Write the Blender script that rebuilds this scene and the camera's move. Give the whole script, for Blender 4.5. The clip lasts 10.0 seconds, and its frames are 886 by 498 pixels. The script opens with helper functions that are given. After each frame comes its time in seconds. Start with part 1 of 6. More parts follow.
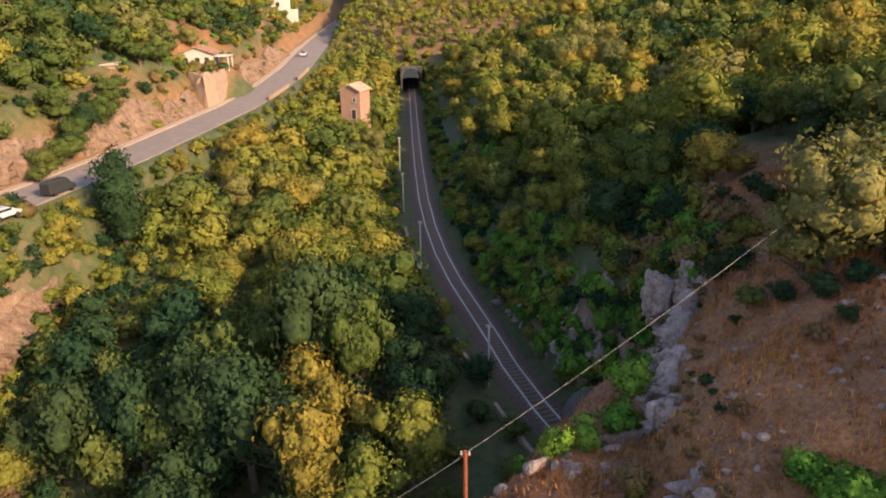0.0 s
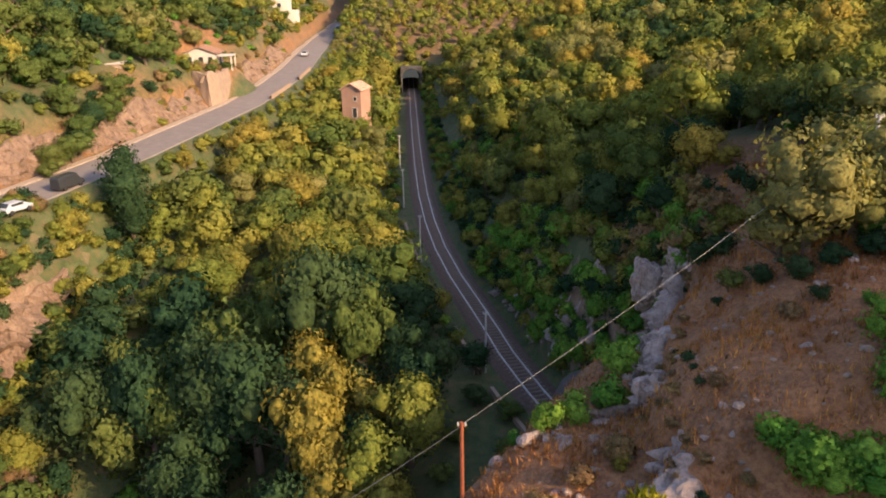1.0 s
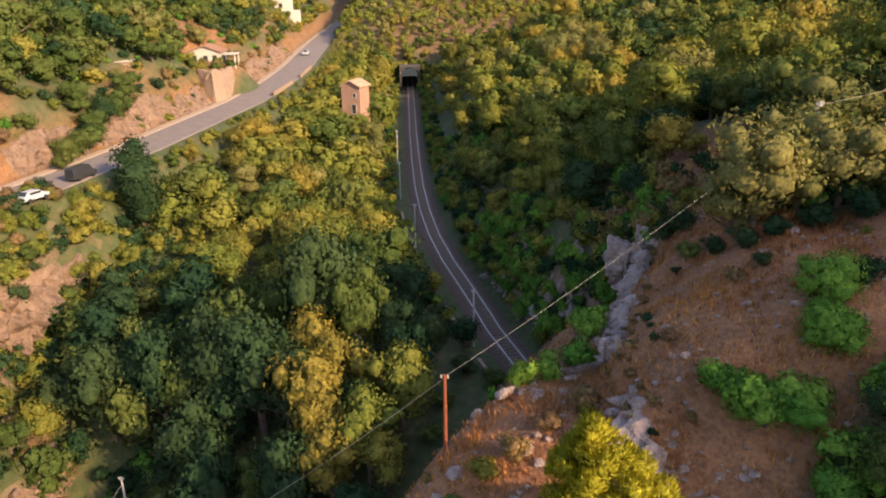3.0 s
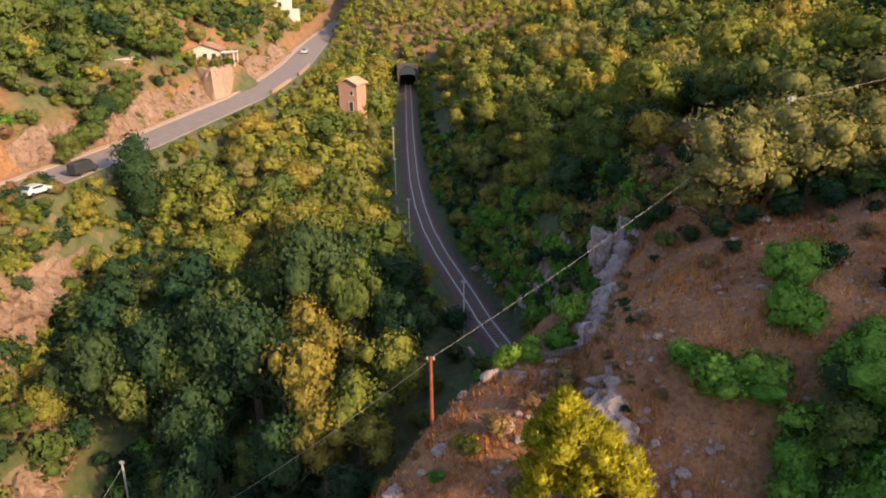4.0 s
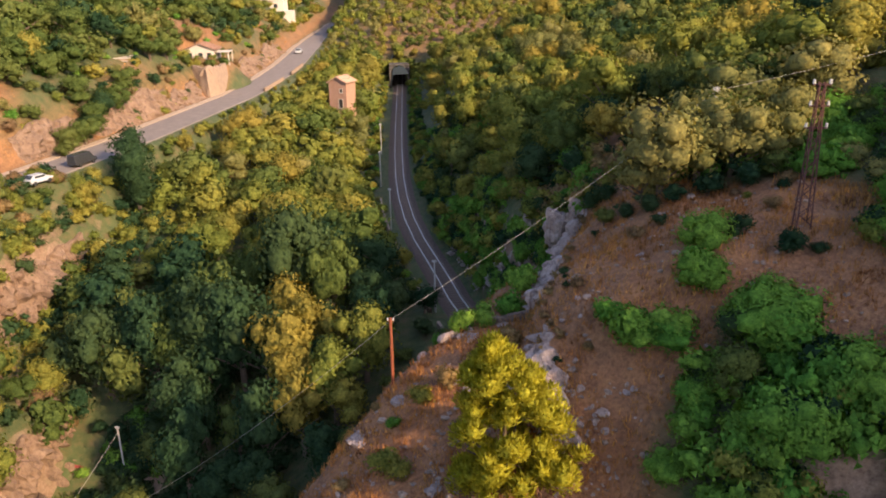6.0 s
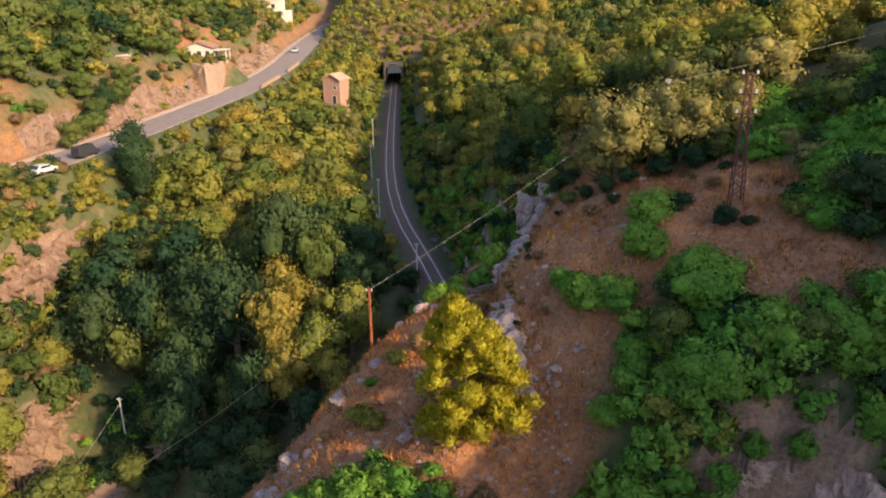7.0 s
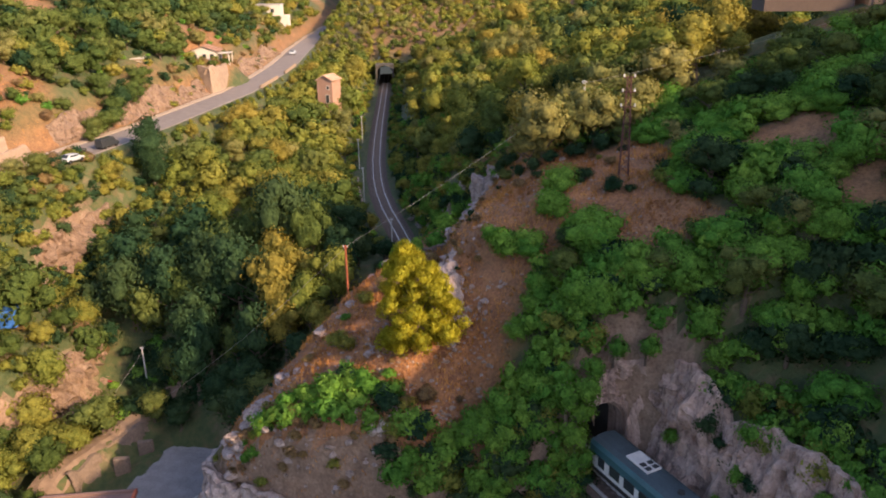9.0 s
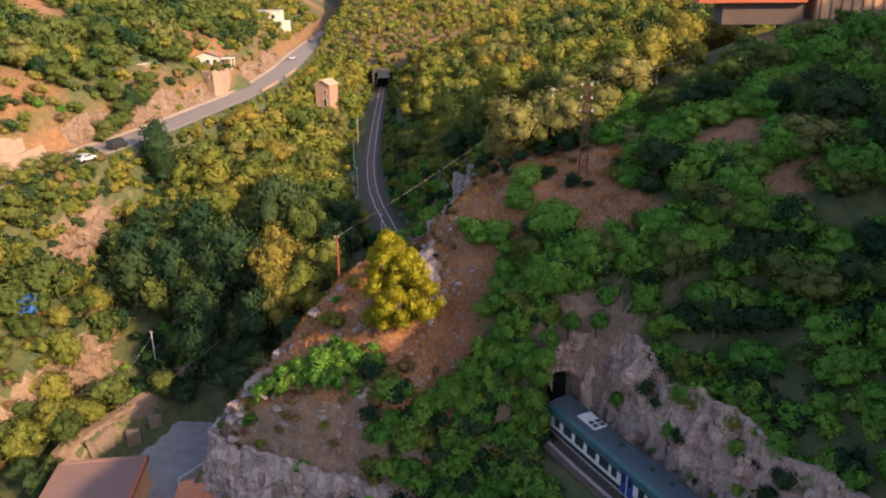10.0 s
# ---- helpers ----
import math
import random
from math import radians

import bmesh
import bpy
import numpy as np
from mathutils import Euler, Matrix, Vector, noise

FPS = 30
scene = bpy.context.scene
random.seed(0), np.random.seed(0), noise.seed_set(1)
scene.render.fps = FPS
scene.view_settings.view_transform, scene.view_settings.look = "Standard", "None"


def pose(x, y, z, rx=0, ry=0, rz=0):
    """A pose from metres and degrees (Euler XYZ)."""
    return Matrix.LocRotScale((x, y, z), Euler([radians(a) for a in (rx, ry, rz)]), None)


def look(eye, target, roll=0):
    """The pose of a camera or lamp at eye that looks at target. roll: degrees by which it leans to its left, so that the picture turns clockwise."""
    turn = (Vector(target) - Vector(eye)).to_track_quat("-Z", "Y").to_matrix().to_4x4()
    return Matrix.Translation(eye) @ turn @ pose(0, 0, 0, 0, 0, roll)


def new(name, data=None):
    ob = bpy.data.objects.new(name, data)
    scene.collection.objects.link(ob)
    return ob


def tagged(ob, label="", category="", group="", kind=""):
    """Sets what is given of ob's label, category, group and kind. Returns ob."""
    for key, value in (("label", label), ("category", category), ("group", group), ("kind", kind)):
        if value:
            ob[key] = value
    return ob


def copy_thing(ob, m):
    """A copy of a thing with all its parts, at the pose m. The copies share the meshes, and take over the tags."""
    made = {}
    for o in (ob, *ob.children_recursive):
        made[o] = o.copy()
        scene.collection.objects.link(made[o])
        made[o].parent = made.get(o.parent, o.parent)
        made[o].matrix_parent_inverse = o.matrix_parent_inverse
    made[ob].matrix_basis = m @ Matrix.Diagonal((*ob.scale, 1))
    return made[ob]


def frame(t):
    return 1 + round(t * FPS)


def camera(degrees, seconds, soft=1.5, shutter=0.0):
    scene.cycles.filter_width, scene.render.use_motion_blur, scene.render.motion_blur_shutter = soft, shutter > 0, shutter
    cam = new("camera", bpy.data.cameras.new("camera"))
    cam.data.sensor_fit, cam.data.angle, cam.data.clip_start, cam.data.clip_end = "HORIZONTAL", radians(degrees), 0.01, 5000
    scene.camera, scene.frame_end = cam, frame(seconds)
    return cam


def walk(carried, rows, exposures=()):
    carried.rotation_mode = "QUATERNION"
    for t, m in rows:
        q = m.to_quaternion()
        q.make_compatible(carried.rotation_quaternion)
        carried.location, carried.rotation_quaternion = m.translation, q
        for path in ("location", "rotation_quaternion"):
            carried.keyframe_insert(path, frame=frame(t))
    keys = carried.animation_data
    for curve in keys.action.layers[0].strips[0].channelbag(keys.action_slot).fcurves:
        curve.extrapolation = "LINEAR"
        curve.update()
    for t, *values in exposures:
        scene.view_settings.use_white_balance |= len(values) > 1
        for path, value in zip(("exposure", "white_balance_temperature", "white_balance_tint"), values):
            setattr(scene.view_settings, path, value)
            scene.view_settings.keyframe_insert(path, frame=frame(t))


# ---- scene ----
cam = camera(60.0, 10.0, 1.9)
PATH = [
    (0, (2.982, -7.149, 36.375), (2.746, -5.282, 35.698), -1.0),
    (0.5, (3.159, -8.506, 36.384), (2.923, -6.639, 35.709), -0.9),
    (1, (3.463, -10.078, 36.383), (3.227, -8.21, 35.708), -1.0),
    (1.5, (3.782, -11.7, 36.364), (3.544, -9.832, 35.691), -1.0),
    (2, (4.191, -13.263, 36.389), (3.953, -11.395, 35.716), -0.9),
    (2.5, (4.676, -14.605, 36.47), (4.437, -12.738, 35.796), -1.0),
    (3.8, (6.255, -17.752, 36.557), (6.015, -15.884, 35.882), -1.1),
    (4, (6.505, -18.243, 36.564), (6.265, -16.376, 35.888), -1.0),
    (4.5, (7.217, -19.439, 36.583), (6.976, -17.572, 35.907), -1.0),
    (5, (8.151, -20.805, 36.593), (7.91, -18.938, 35.918), -1.0),
    (5.5, (9.253, -22.436, 36.602), (9.011, -20.569, 35.929), -1.0),
    (7, (13.479, -30.475, 36.63), (13.238, -28.606, 35.96), -0.9),
    (7.5, (14.968, -34.124, 36.809), (14.726, -32.256, 36.139), -0.9),
    (8, (16.608, -38.417, 37.291), (16.367, -36.548, 36.621), -0.9),
    (8.5, (18.201, -43.002, 38.045), (17.96, -41.132, 37.375), -0.9),
    (9, (19.915, -47.656, 38.943), (19.674, -45.787, 38.273), -0.9),
    (9.5, (21.54, -52.108, 39.861), (21.299, -50.239, 39.194), -0.9),
    (10, (23.403, -56.642, 40.66), (23.16, -54.771, 39.996), -0.8),
]
walk(cam, [(t, look(eye, target, roll)) for t, eye, target, roll in PATH], [(0.0, 0.80, 6200, 18), (10.0, 0.84, 6000, 18)])

# ---------------- light ----------------
SUN_AZ, SUN_EL = radians(-35.0), radians(27.0)      # azimuth from +x towards +y
sun = new("sun", bpy.data.lights.new("sun", "SUN"))
sun.data.energy, sun.data.angle, sun.data.color = 4.9, radians(0.6), (1.0, 0.70, 0.36)
to_sun = Vector((math.cos(SUN_AZ) * math.cos(SUN_EL), math.sin(SUN_AZ) * math.cos(SUN_EL), math.sin(SUN_EL)))
sun.matrix_world = look((120, 60, 120), Vector((120, 60, 120)) - to_sun)
world = bpy.data.worlds.new("world")
world.use_nodes = True
scene.world = world
sky = world.node_tree.nodes.new("ShaderNodeTexSky")
sky.sky_type, sky.sun_disc = "NISHITA", False
sky.sun_elevation, sky.sun_rotation = SUN_EL, math.pi / 2 - SUN_AZ
sky.dust_density = 2.5
world.node_tree.links.new(sky.outputs[0], world.node_tree.nodes["Background"].inputs[0])
world.node_tree.nodes["Background"].inputs[1].default_value = 0.165


# ---------------- materials ----------------
def material(name, rough=0.8, metal=0.0):
    m = bpy.data.materials.new(name)
    m.use_nodes = True
    nt = m.node_tree
    b = nt.nodes["Principled BSDF"]
    b.inputs["Roughness"].default_value, b.inputs["Metallic"].default_value = rough, metal
    return m, nt, b


def node(nt, kind, **values):
    n = nt.nodes.new(kind)
    for key, value in values.items():
        n.inputs[key.replace("_", " ")].default_value = value
    return n


def ramp(nt, source, stops):
    r = nt.nodes.new("ShaderNodeValToRGB")
    while len(r.color_ramp.elements) < len(stops):
        r.color_ramp.elements.new(0.5)
    for e, (at, c) in zip(r.color_ramp.elements, stops):
        e.position, e.color = at, (*c, 1)
    nt.links.new(source, r.inputs[0])
    return r.outputs[0]


def noise_tex(nt, scale, detail=4, rough=0.6):
    co = nt.nodes.new("ShaderNodeTexCoord")
    n = node(nt, "ShaderNodeTexNoise", Scale=scale, Detail=detail, Roughness=rough)
    nt.links.new(co.outputs["Object"], n.inputs["Vector"])
    return n.outputs[0]


def mix(nt, fac, a, b, blend="MIX"):
    m = nt.nodes.new("ShaderNodeMix")
    m.data_type, m.blend_type = "RGBA", blend
    for socket, value in ((m.inputs[0], fac), (m.inputs[6], a), (m.inputs[7], b)):
        if isinstance(value, (int, float)):
            socket.default_value = value
        elif isinstance(value, tuple):
            socket.default_value = (*value, 1)
        else:
            nt.links.new(value, socket)
    return m.outputs[2]


def bump(nt, b, height, strength, distance=0.05):
    n = node(nt, "ShaderNodeBump", Strength=strength, Distance=distance)
    nt.links.new(height, n.inputs["Height"])
    nt.links.new(n.outputs[0], b.inputs["Normal"])


def plain(name, colour, rough=0.7, metal=0.0, vary=0.25, scale=3.0, relief=0.0):
    m, nt, b = material(name, rough, metal)
    fine, broad = noise_tex(nt, scale * 5), noise_tex(nt, scale * 0.6)
    lo, hi = tuple(c * (1 - vary) for c in colour), tuple(min(1, c * (1 + vary)) for c in colour)
    c = mix(nt, 0.4, ramp(nt, broad, ((0.3, lo), (0.7, hi))), ramp(nt, fine, ((0.3, lo), (0.7, hi))))
    nt.links.new(c, b.inputs["Base Color"])
    if relief:
        bump(nt, b, fine, relief)
    return m


def leaf_material(name, stops, glow=0.28, island=0.11):
    """Leaves: the tree's own tint, and a lighter or darker tone leaf by leaf."""
    m = bpy.data.materials.new(name)
    m.use_nodes = True
    nt = m.node_tree
    nt.nodes.clear()
    out = nt.nodes.new("ShaderNodeOutputMaterial")
    info, geo = nt.nodes.new("ShaderNodeObjectInfo"), nt.nodes.new("ShaderNodeNewGeometry")
    att, plus = nt.nodes.new("ShaderNodeAttribute"), nt.nodes.new("ShaderNodeMath")
    att.attribute_name, plus.operation = "tint", "ADD"
    nt.links.new(att.outputs["Fac"], plus.inputs[0])
    nt.links.new(info.outputs["Random"], plus.inputs[1])
    wrap = nt.nodes.new("ShaderNodeMath")
    wrap.operation = "FRACT"
    nt.links.new(plus.outputs[0], wrap.inputs[0])
    tint = ramp(nt, wrap.outputs[0], stops)
    tone = ramp(nt, geo.outputs["Random Per Island"], ((0.0, (1 - island,) * 3), (1.0, (1 + island,) * 3)))
    colour = mix(nt, 1.0, tint, tone, "MULTIPLY")
    sprays, clumps = noise_tex(nt, 3.4, 3, 0.75), noise_tex(nt, 0.9, 2)
    colour = mix(nt, 1.0, colour, ramp(nt, sprays, ((0.36, (0.58, 0.62, 0.64)), (0.5, (0.97, 0.97, 0.97)), (0.66, (1.32, 1.30, 1.2)))), "MULTIPLY")
    colour = mix(nt, 1.0, colour, ramp(nt, clumps, ((0.35, (0.80, 0.84, 0.85)), (0.65, (1.2, 1.16, 1.1)))), "MULTIPLY")
    d, t, s = nt.nodes.new("ShaderNodeBsdfDiffuse"), nt.nodes.new("ShaderNodeBsdfTranslucent"), nt.nodes.new("ShaderNodeMixShader")
    nt.links.new(colour, d.inputs[0])
    warm = mix(nt, 1.0, colour, (1.15, 1.1, 0.5), "MULTIPLY")
    nt.links.new(warm, t.inputs[0])
    s.inputs[0].default_value = glow
    relief = node(nt, "ShaderNodeBump", Strength=0.45, Distance=0.2)
    nt.links.new(sprays, relief.inputs["Height"])
    nt.links.new(relief.outputs[0], d.inputs["Normal"])
    nt.links.new(d.outputs[0], s.inputs[1])
    nt.links.new(t.outputs[0], s.inputs[2])
    nt.links.new(s.outputs[0], out.inputs[0])
    return m


LEAF = {
    "green": leaf_material("leaf_green", ((0.0, (0.074, 0.108, 0.030)), (0.5, (0.098, 0.130, 0.036)), (1.0, (0.135, 0.152, 0.044)))),
    "lime": leaf_material("leaf_lime", ((0.0, (0.145, 0.176, 0.038)), (0.6, (0.200, 0.206, 0.043)), (1.0, (0.262, 0.232, 0.050)))),
    "dark": leaf_material("leaf_dark", ((0.0, (0.026, 0.058, 0.030)), (0.6, (0.040, 0.074, 0.034)), (1.0, (0.062, 0.092, 0.038)))),
    "olive": leaf_material("leaf_olive", ((0.0, (0.155, 0.160, 0.056)), (1.0, (0.235, 0.215, 0.076)))),
    "gold": leaf_material("leaf_gold", ((0.0, (0.185, 0.172, 0.040)), (1.0, (0.285, 0.225, 0.048)))),
    "pine": leaf_material("leaf_pine", ((0.0, (0.47, 0.45, 0.048)), (1.0, (0.47, 0.45, 0.048))), 0.5),
    "dry": leaf_material("leaf_dry", ((0.0, (0.20, 0.13, 0.075)), (1.0, (0.29, 0.20, 0.09)))),
    "bright": leaf_material("leaf_bright", ((0.0, (0.092, 0.225, 0.036)), (1.0, (0.170, 0.290, 0.046)))),
}
BARK = plain("bark", (0.12, 0.085, 0.06), 0.9, vary=0.4, scale=4)


# ---------------- lie of the land ----------------
def track_x(y):
    return np.interp(y, [-80, 0, 8, 12, 20, 52.7, 60, 65.5, 72, 80, 90, 101, 115, 134, 158, 183, 226, 300],
                     [87.4, 33.0, 27.5, 24.9, 20.4, 4.0, 0.9, -1.0, -3.4, -6.4, -9.6, -12.5, -15.6, -19.2, -23.5, -27.8, -35.2, -48])


def track_z(y):
    return (np.asarray(y, float) - 57) * 0.0167 - np.clip(45 - np.asarray(y, float), 0, 40) * 0.025


def road_x(y):
    return np.interp(y, [-60, 40, 77, 100, 140, 167, 190, 224, 260, 300, 412, 520], [-84, -73, -62.6, -59, -55.8, -57, -59.6, -65.4, -71.5, -77.5, -94, -112])


def road_z(y):
    return np.interp(y, [-60, 40, 77, 225, 412, 520], [7.0, 8.6, 10.0, 15.0, 18.0, 20.0])


def crag_x(y):
    return np.interp(y, [18, 22, 24, 27, 30, 32, 37, 45, 51], [12, 11.2, 10.6, 12.0, 11.0, 11.6, 13.2, 13.2, 14])


def smooth(a, lo, hi):
    t = np.clip((a - lo) / (hi - lo), 0, 1)
    return t * t * (3 - 2 * t)


def land(x, y):
    """Height of the ground, before the fine relief."""
    x, y = np.asarray(x, float), np.asarray(y, float)
    d, zt = x - track_x(y), track_z(y)
    # bottom of the gorge and its banks
    floor = np.interp(y, [-60, 5, 37, 55, 65, 75, 106, 150, 235], [-19, -19, -19.5, -9.5, -4.5, -1, 5, 8, 13])
    bench = zt - 0.25
    left = bench + (floor - bench) * smooth(-d, 4.0, np.interp(y, [0, 45, 60, 110, 130, 240], [50, 50, 42, 24, 13, 12]))
    # terrace and cliff on the far side of the gorge
    rx, rz = road_x(y), road_z(y)
    edge = np.interp(y, [0, 23, 30, 37, 45, 47, 51, 57, 66, 80], [-52, -46, -43.3, -42.2, -42.6, -44.5, -53, -56.5, -55, -50])
    terrace = np.interp(x - edge, [-40, -24, -8, 0], [9, 3, -4.5, -9.4]) + np.interp(y, [23, 34, 47, 56], [-2, 0, 0, 9.5])
    terrace = np.minimum(terrace, rz - 0.6)
    left = left + (terrace - left) * smooth(edge - x, -1.0, 1.6) * smooth(78 - y, 0, 14)
    # bank up to the road
    bank = smooth(-(x - rx), -11.5, -4.6)
    left = left + (rz - 0.12 - left) * bank
    # cut and hill above the road
    over = rx - x
    hill = rz + np.interp(over, [4.6, 7.0, 9.6, 13, 20, 60, 200], [0, 0.3, 5.2, 9.0, 12.5, 25, 62]) * smooth(y, 40, 75) + np.interp(over, [4.3, 10, 60, 200], [0, 3, 18, 55]) * (1 - smooth(y, 40, 75))
    left = np.where(over > 4.6, hill, left)
    # hillside on the other side of the railway
    right = zt - 0.25 + np.interp(d, [2.9, 5, 12, 16, 30, 60, 150, 400], [0, 1.6, 8.2, 10.6, 14.0, 21.5, 38, 70])
    out = np.where(d > 0, right, left)
    # the spur over the short tunnel
    step = crag_x(y)
    xs = x - (step - 11) * smooth(9 - np.abs(x - 12), 0, 6)
    rise = np.interp(xs, [-14, -8, 0, 5, 9.6, 11.0, 15, 20, 28, 40, 60, 110, 300], [-6, -0.6, 6.0, 8.4, 9.7, 13.0, 15.9, 18.1, 20.2, 24, 31, 38, 60])
    even = np.interp(x, [-14, -8, 0, 5, 10, 15, 20, 28, 40, 60, 110, 300], [-6, -0.6, 6.0, 8.8, 12.0, 15.9, 18.1, 20.2, 24, 31, 38, 60])
    top = even + (rise - even) * smooth(y, 19, 23)
    steep = np.interp(x, [-5, 8, 14, 26, 40, 60], [0.2, 0.48, 1.05, 0.55, 0.30, 0.3])
    top = top + np.minimum(y - 26, 0) * steep + np.maximum(y - 26, 0) * 0.10
    e = (x - 13) * 0.76 - (y - 47) * 0.65
    inside = smooth(e, -3.2, 1.2)
    bank_in, w = smooth(d, 3.0, 8.2), smooth(y, 40, 48)
    inside = inside * (1 - w) + bank_in * w
    face = np.interp(x, [-14, -9, 0, 12, 22, 26], [15, 11.6, 8.9, 7.6, 9.4, 11.6])
    inside = inside * smooth(y, face - 1.6, face + 1.2)
    inside = np.where((d > 2.4) & (x > 25), 1.0, inside)
    blend = inside * smooth(92 - y, 0, 32)
    # ground under the southern face: from the track's ledge down to the yard
    south = np.interp(d, [-46, -38, -22, -8, -3.2, 3.0], [-18, -17.5, -12.0, -5.0, -2.4, -1.9])
    cut = track_z(y) - 0.25 + np.interp(d, [3.4, 4.2, 6.4, 9, 13, 18, 30, 60, 200], [0, 1.2, 8.0, 10.2, 13.2, 17, 23, 32, 60])
    front = np.where(d > 2.4, cut, np.where(x < -30, np.minimum(left, 90), south))
    out = np.where((y < 16) & (d < 2.4) & (x > -30), south, out)
    low = out + (top - out) * blend
    near = smooth(np.interp(d, [2.4, 9], [12.5, 15.5]) - y, 0, np.interp(d, [2.4, 9], [2.0, 9]))
    low = np.where(d > 2.4, low + (front - low) * near * (x > 20), low)
    # unseen rise beyond the building, added to shade the spur and the line
    crest = np.interp(y, [-400, -130, -60, -44, -33, -28, -20, -13, -7, -1, 6, 12, 25, 39, 45, 60, 80, 100], [42, 49, 52, 51, 47.5, 48.5, 55, 56, 56, 56, 54, 52, 51, 52, 46, 42, 37, 34])
    low = np.where(y < 100, np.maximum(low, low + (crest - low) * smooth(x - np.interp(y, [30, 42], [0, 9]), 62, 78) * smooth(150 - x, 0, 50) * smooth(100 - y, 0, 16)), low)
    # platform of the apartment block
    flat = smooth(17 - np.abs(x - 63), 0, 4) * smooth(11 - np.abs(y - 64), 0, 4)
    low = low + (np.minimum(low, 35.6) - low) * flat
    # platform of the villa
    low = low + (18.3 - low) * smooth(9.5 - np.hypot(x + 68.0, (y - 153.0) * 0.9), 0, 3.5)
    # level yard at the foot of the headland
    low = low + (-19.0 - low) * smooth(6.5 - np.abs(x + 22.5), 0, 2.5) * smooth(11.5 - np.abs(y - 24.0), 0, 3.0)
    # earth bank held by the yard's wall
    line = -29.3 - (37 - y) * 0.31
    low = np.maximum(low, low + (-15.9 - low) * smooth(line - x, -0.3, 0.6) * smooth(x - line + 7, 0, 3) * smooth(y, 18, 24) * smooth(42 - y, 0, 3))
    # hill with the far tunnel
    far = zt + np.interp(y, [226, 227.5, 233, 262, 330, 420, 700], [-0.3, 8.0, 9.5, 16.5, 24, 42, 120])
    return np.where((y > 226) & (over < -5.5), np.maximum(low, far), low)


def spread(lo, fine_lo, fine_hi, hi, step, grow):
    mid = list(np.arange(fine_lo, fine_hi, step))
    up, s = [fine_hi], step
    while up[-1] < hi:
        s *= grow
        up.append(up[-1] + s)
    dn, s = [fine_lo], step
    while dn[-1] > lo:
        s *= grow
        dn.append(dn[-1] - s)
    return np.array(dn[:0:-1] + mid + up)


gx, gy = spread(-2600, -58, 50, 2600, 0.7, 1.04), spread(-2200, -14, 66, 3000, 0.65, 1.03)
X, Y = np.meshgrid(gx, gy)
Z = land(X, Y)


def fbm(xs, ys, scale, seed):
    return np.array([noise.fractal(Vector((a * scale, b * scale, seed)), 0.9, 2.1, 4) for a, b in zip(xs.ravel(), ys.ravel())]).reshape(xs.shape)


def soft_mask(x, y):
    """0 on the railway and the road, 1 elsewhere."""
    d, r = np.abs(x - track_x(y)), np.abs(x - road_x(y))
    rail = np.where((y < 47) & (y > 12), 1.0, smooth(d, 2.7, 5))
    return rail * smooth(r, 4.2, 6.5)


for _ in range(2):                                   # slumped, weathered edges
    P = np.pad(Z, 1, mode="edge")
    S = (P[:-2, 1:-1] + P[2:, 1:-1] + P[1:-1, :-2] + P[1:-1, 2:] + 4 * P[1:-1, 1:-1]) / 8
    Z = np.where(soft_mask(X, Y) > 0.02, S, Z)
N1 = fbm(X, Y, 0.16, 3.0)
GZ_SLOPE = np.hypot(np.gradient(Z, gy, axis=0), np.gradient(Z, gx, axis=1))
M = soft_mask(X, Y)
Z = Z + N1 * M * (0.45 + 0.55 * np.clip(GZ_SLOPE - 0.6, 0, 1.5)) * np.clip(1 + (np.abs(X) + np.abs(Y)) / 400, 1, 5)

close = (X > -50) & (X < 50) & (Y > -14) & (Y < 64)
N2 = fbm(X[close], Y[close], 0.75, 9.0)
Z[close] += N2 * M[close] * (0.10 + 0.22 * np.clip(GZ_SLOPE[close] - 0.5, 0, 1.2))


def ground_at(x, y):
    i, j = np.clip(np.searchsorted(gy, y) - 1, 0, len(gy) - 2), np.clip(np.searchsorted(gx, x) - 1, 0, len(gx) - 2)
    u, v = (x - gx[j]) / (gx[j + 1] - gx[j]), (y - gy[i]) / (gy[i + 1] - gy[i])
    return float((Z[i, j] * (1 - u) + Z[i, j + 1] * u) * (1 - v) + (Z[i + 1, j] * (1 - u) + Z[i + 1, j + 1] * u) * v)


def slope_at(x, y):
    i, j = np.clip(np.searchsorted(gy, y), 0, len(gy) - 1), np.clip(np.searchsorted(gx, x), 0, len(gx) - 1)
    return float(GZ_SLOPE[i, j])


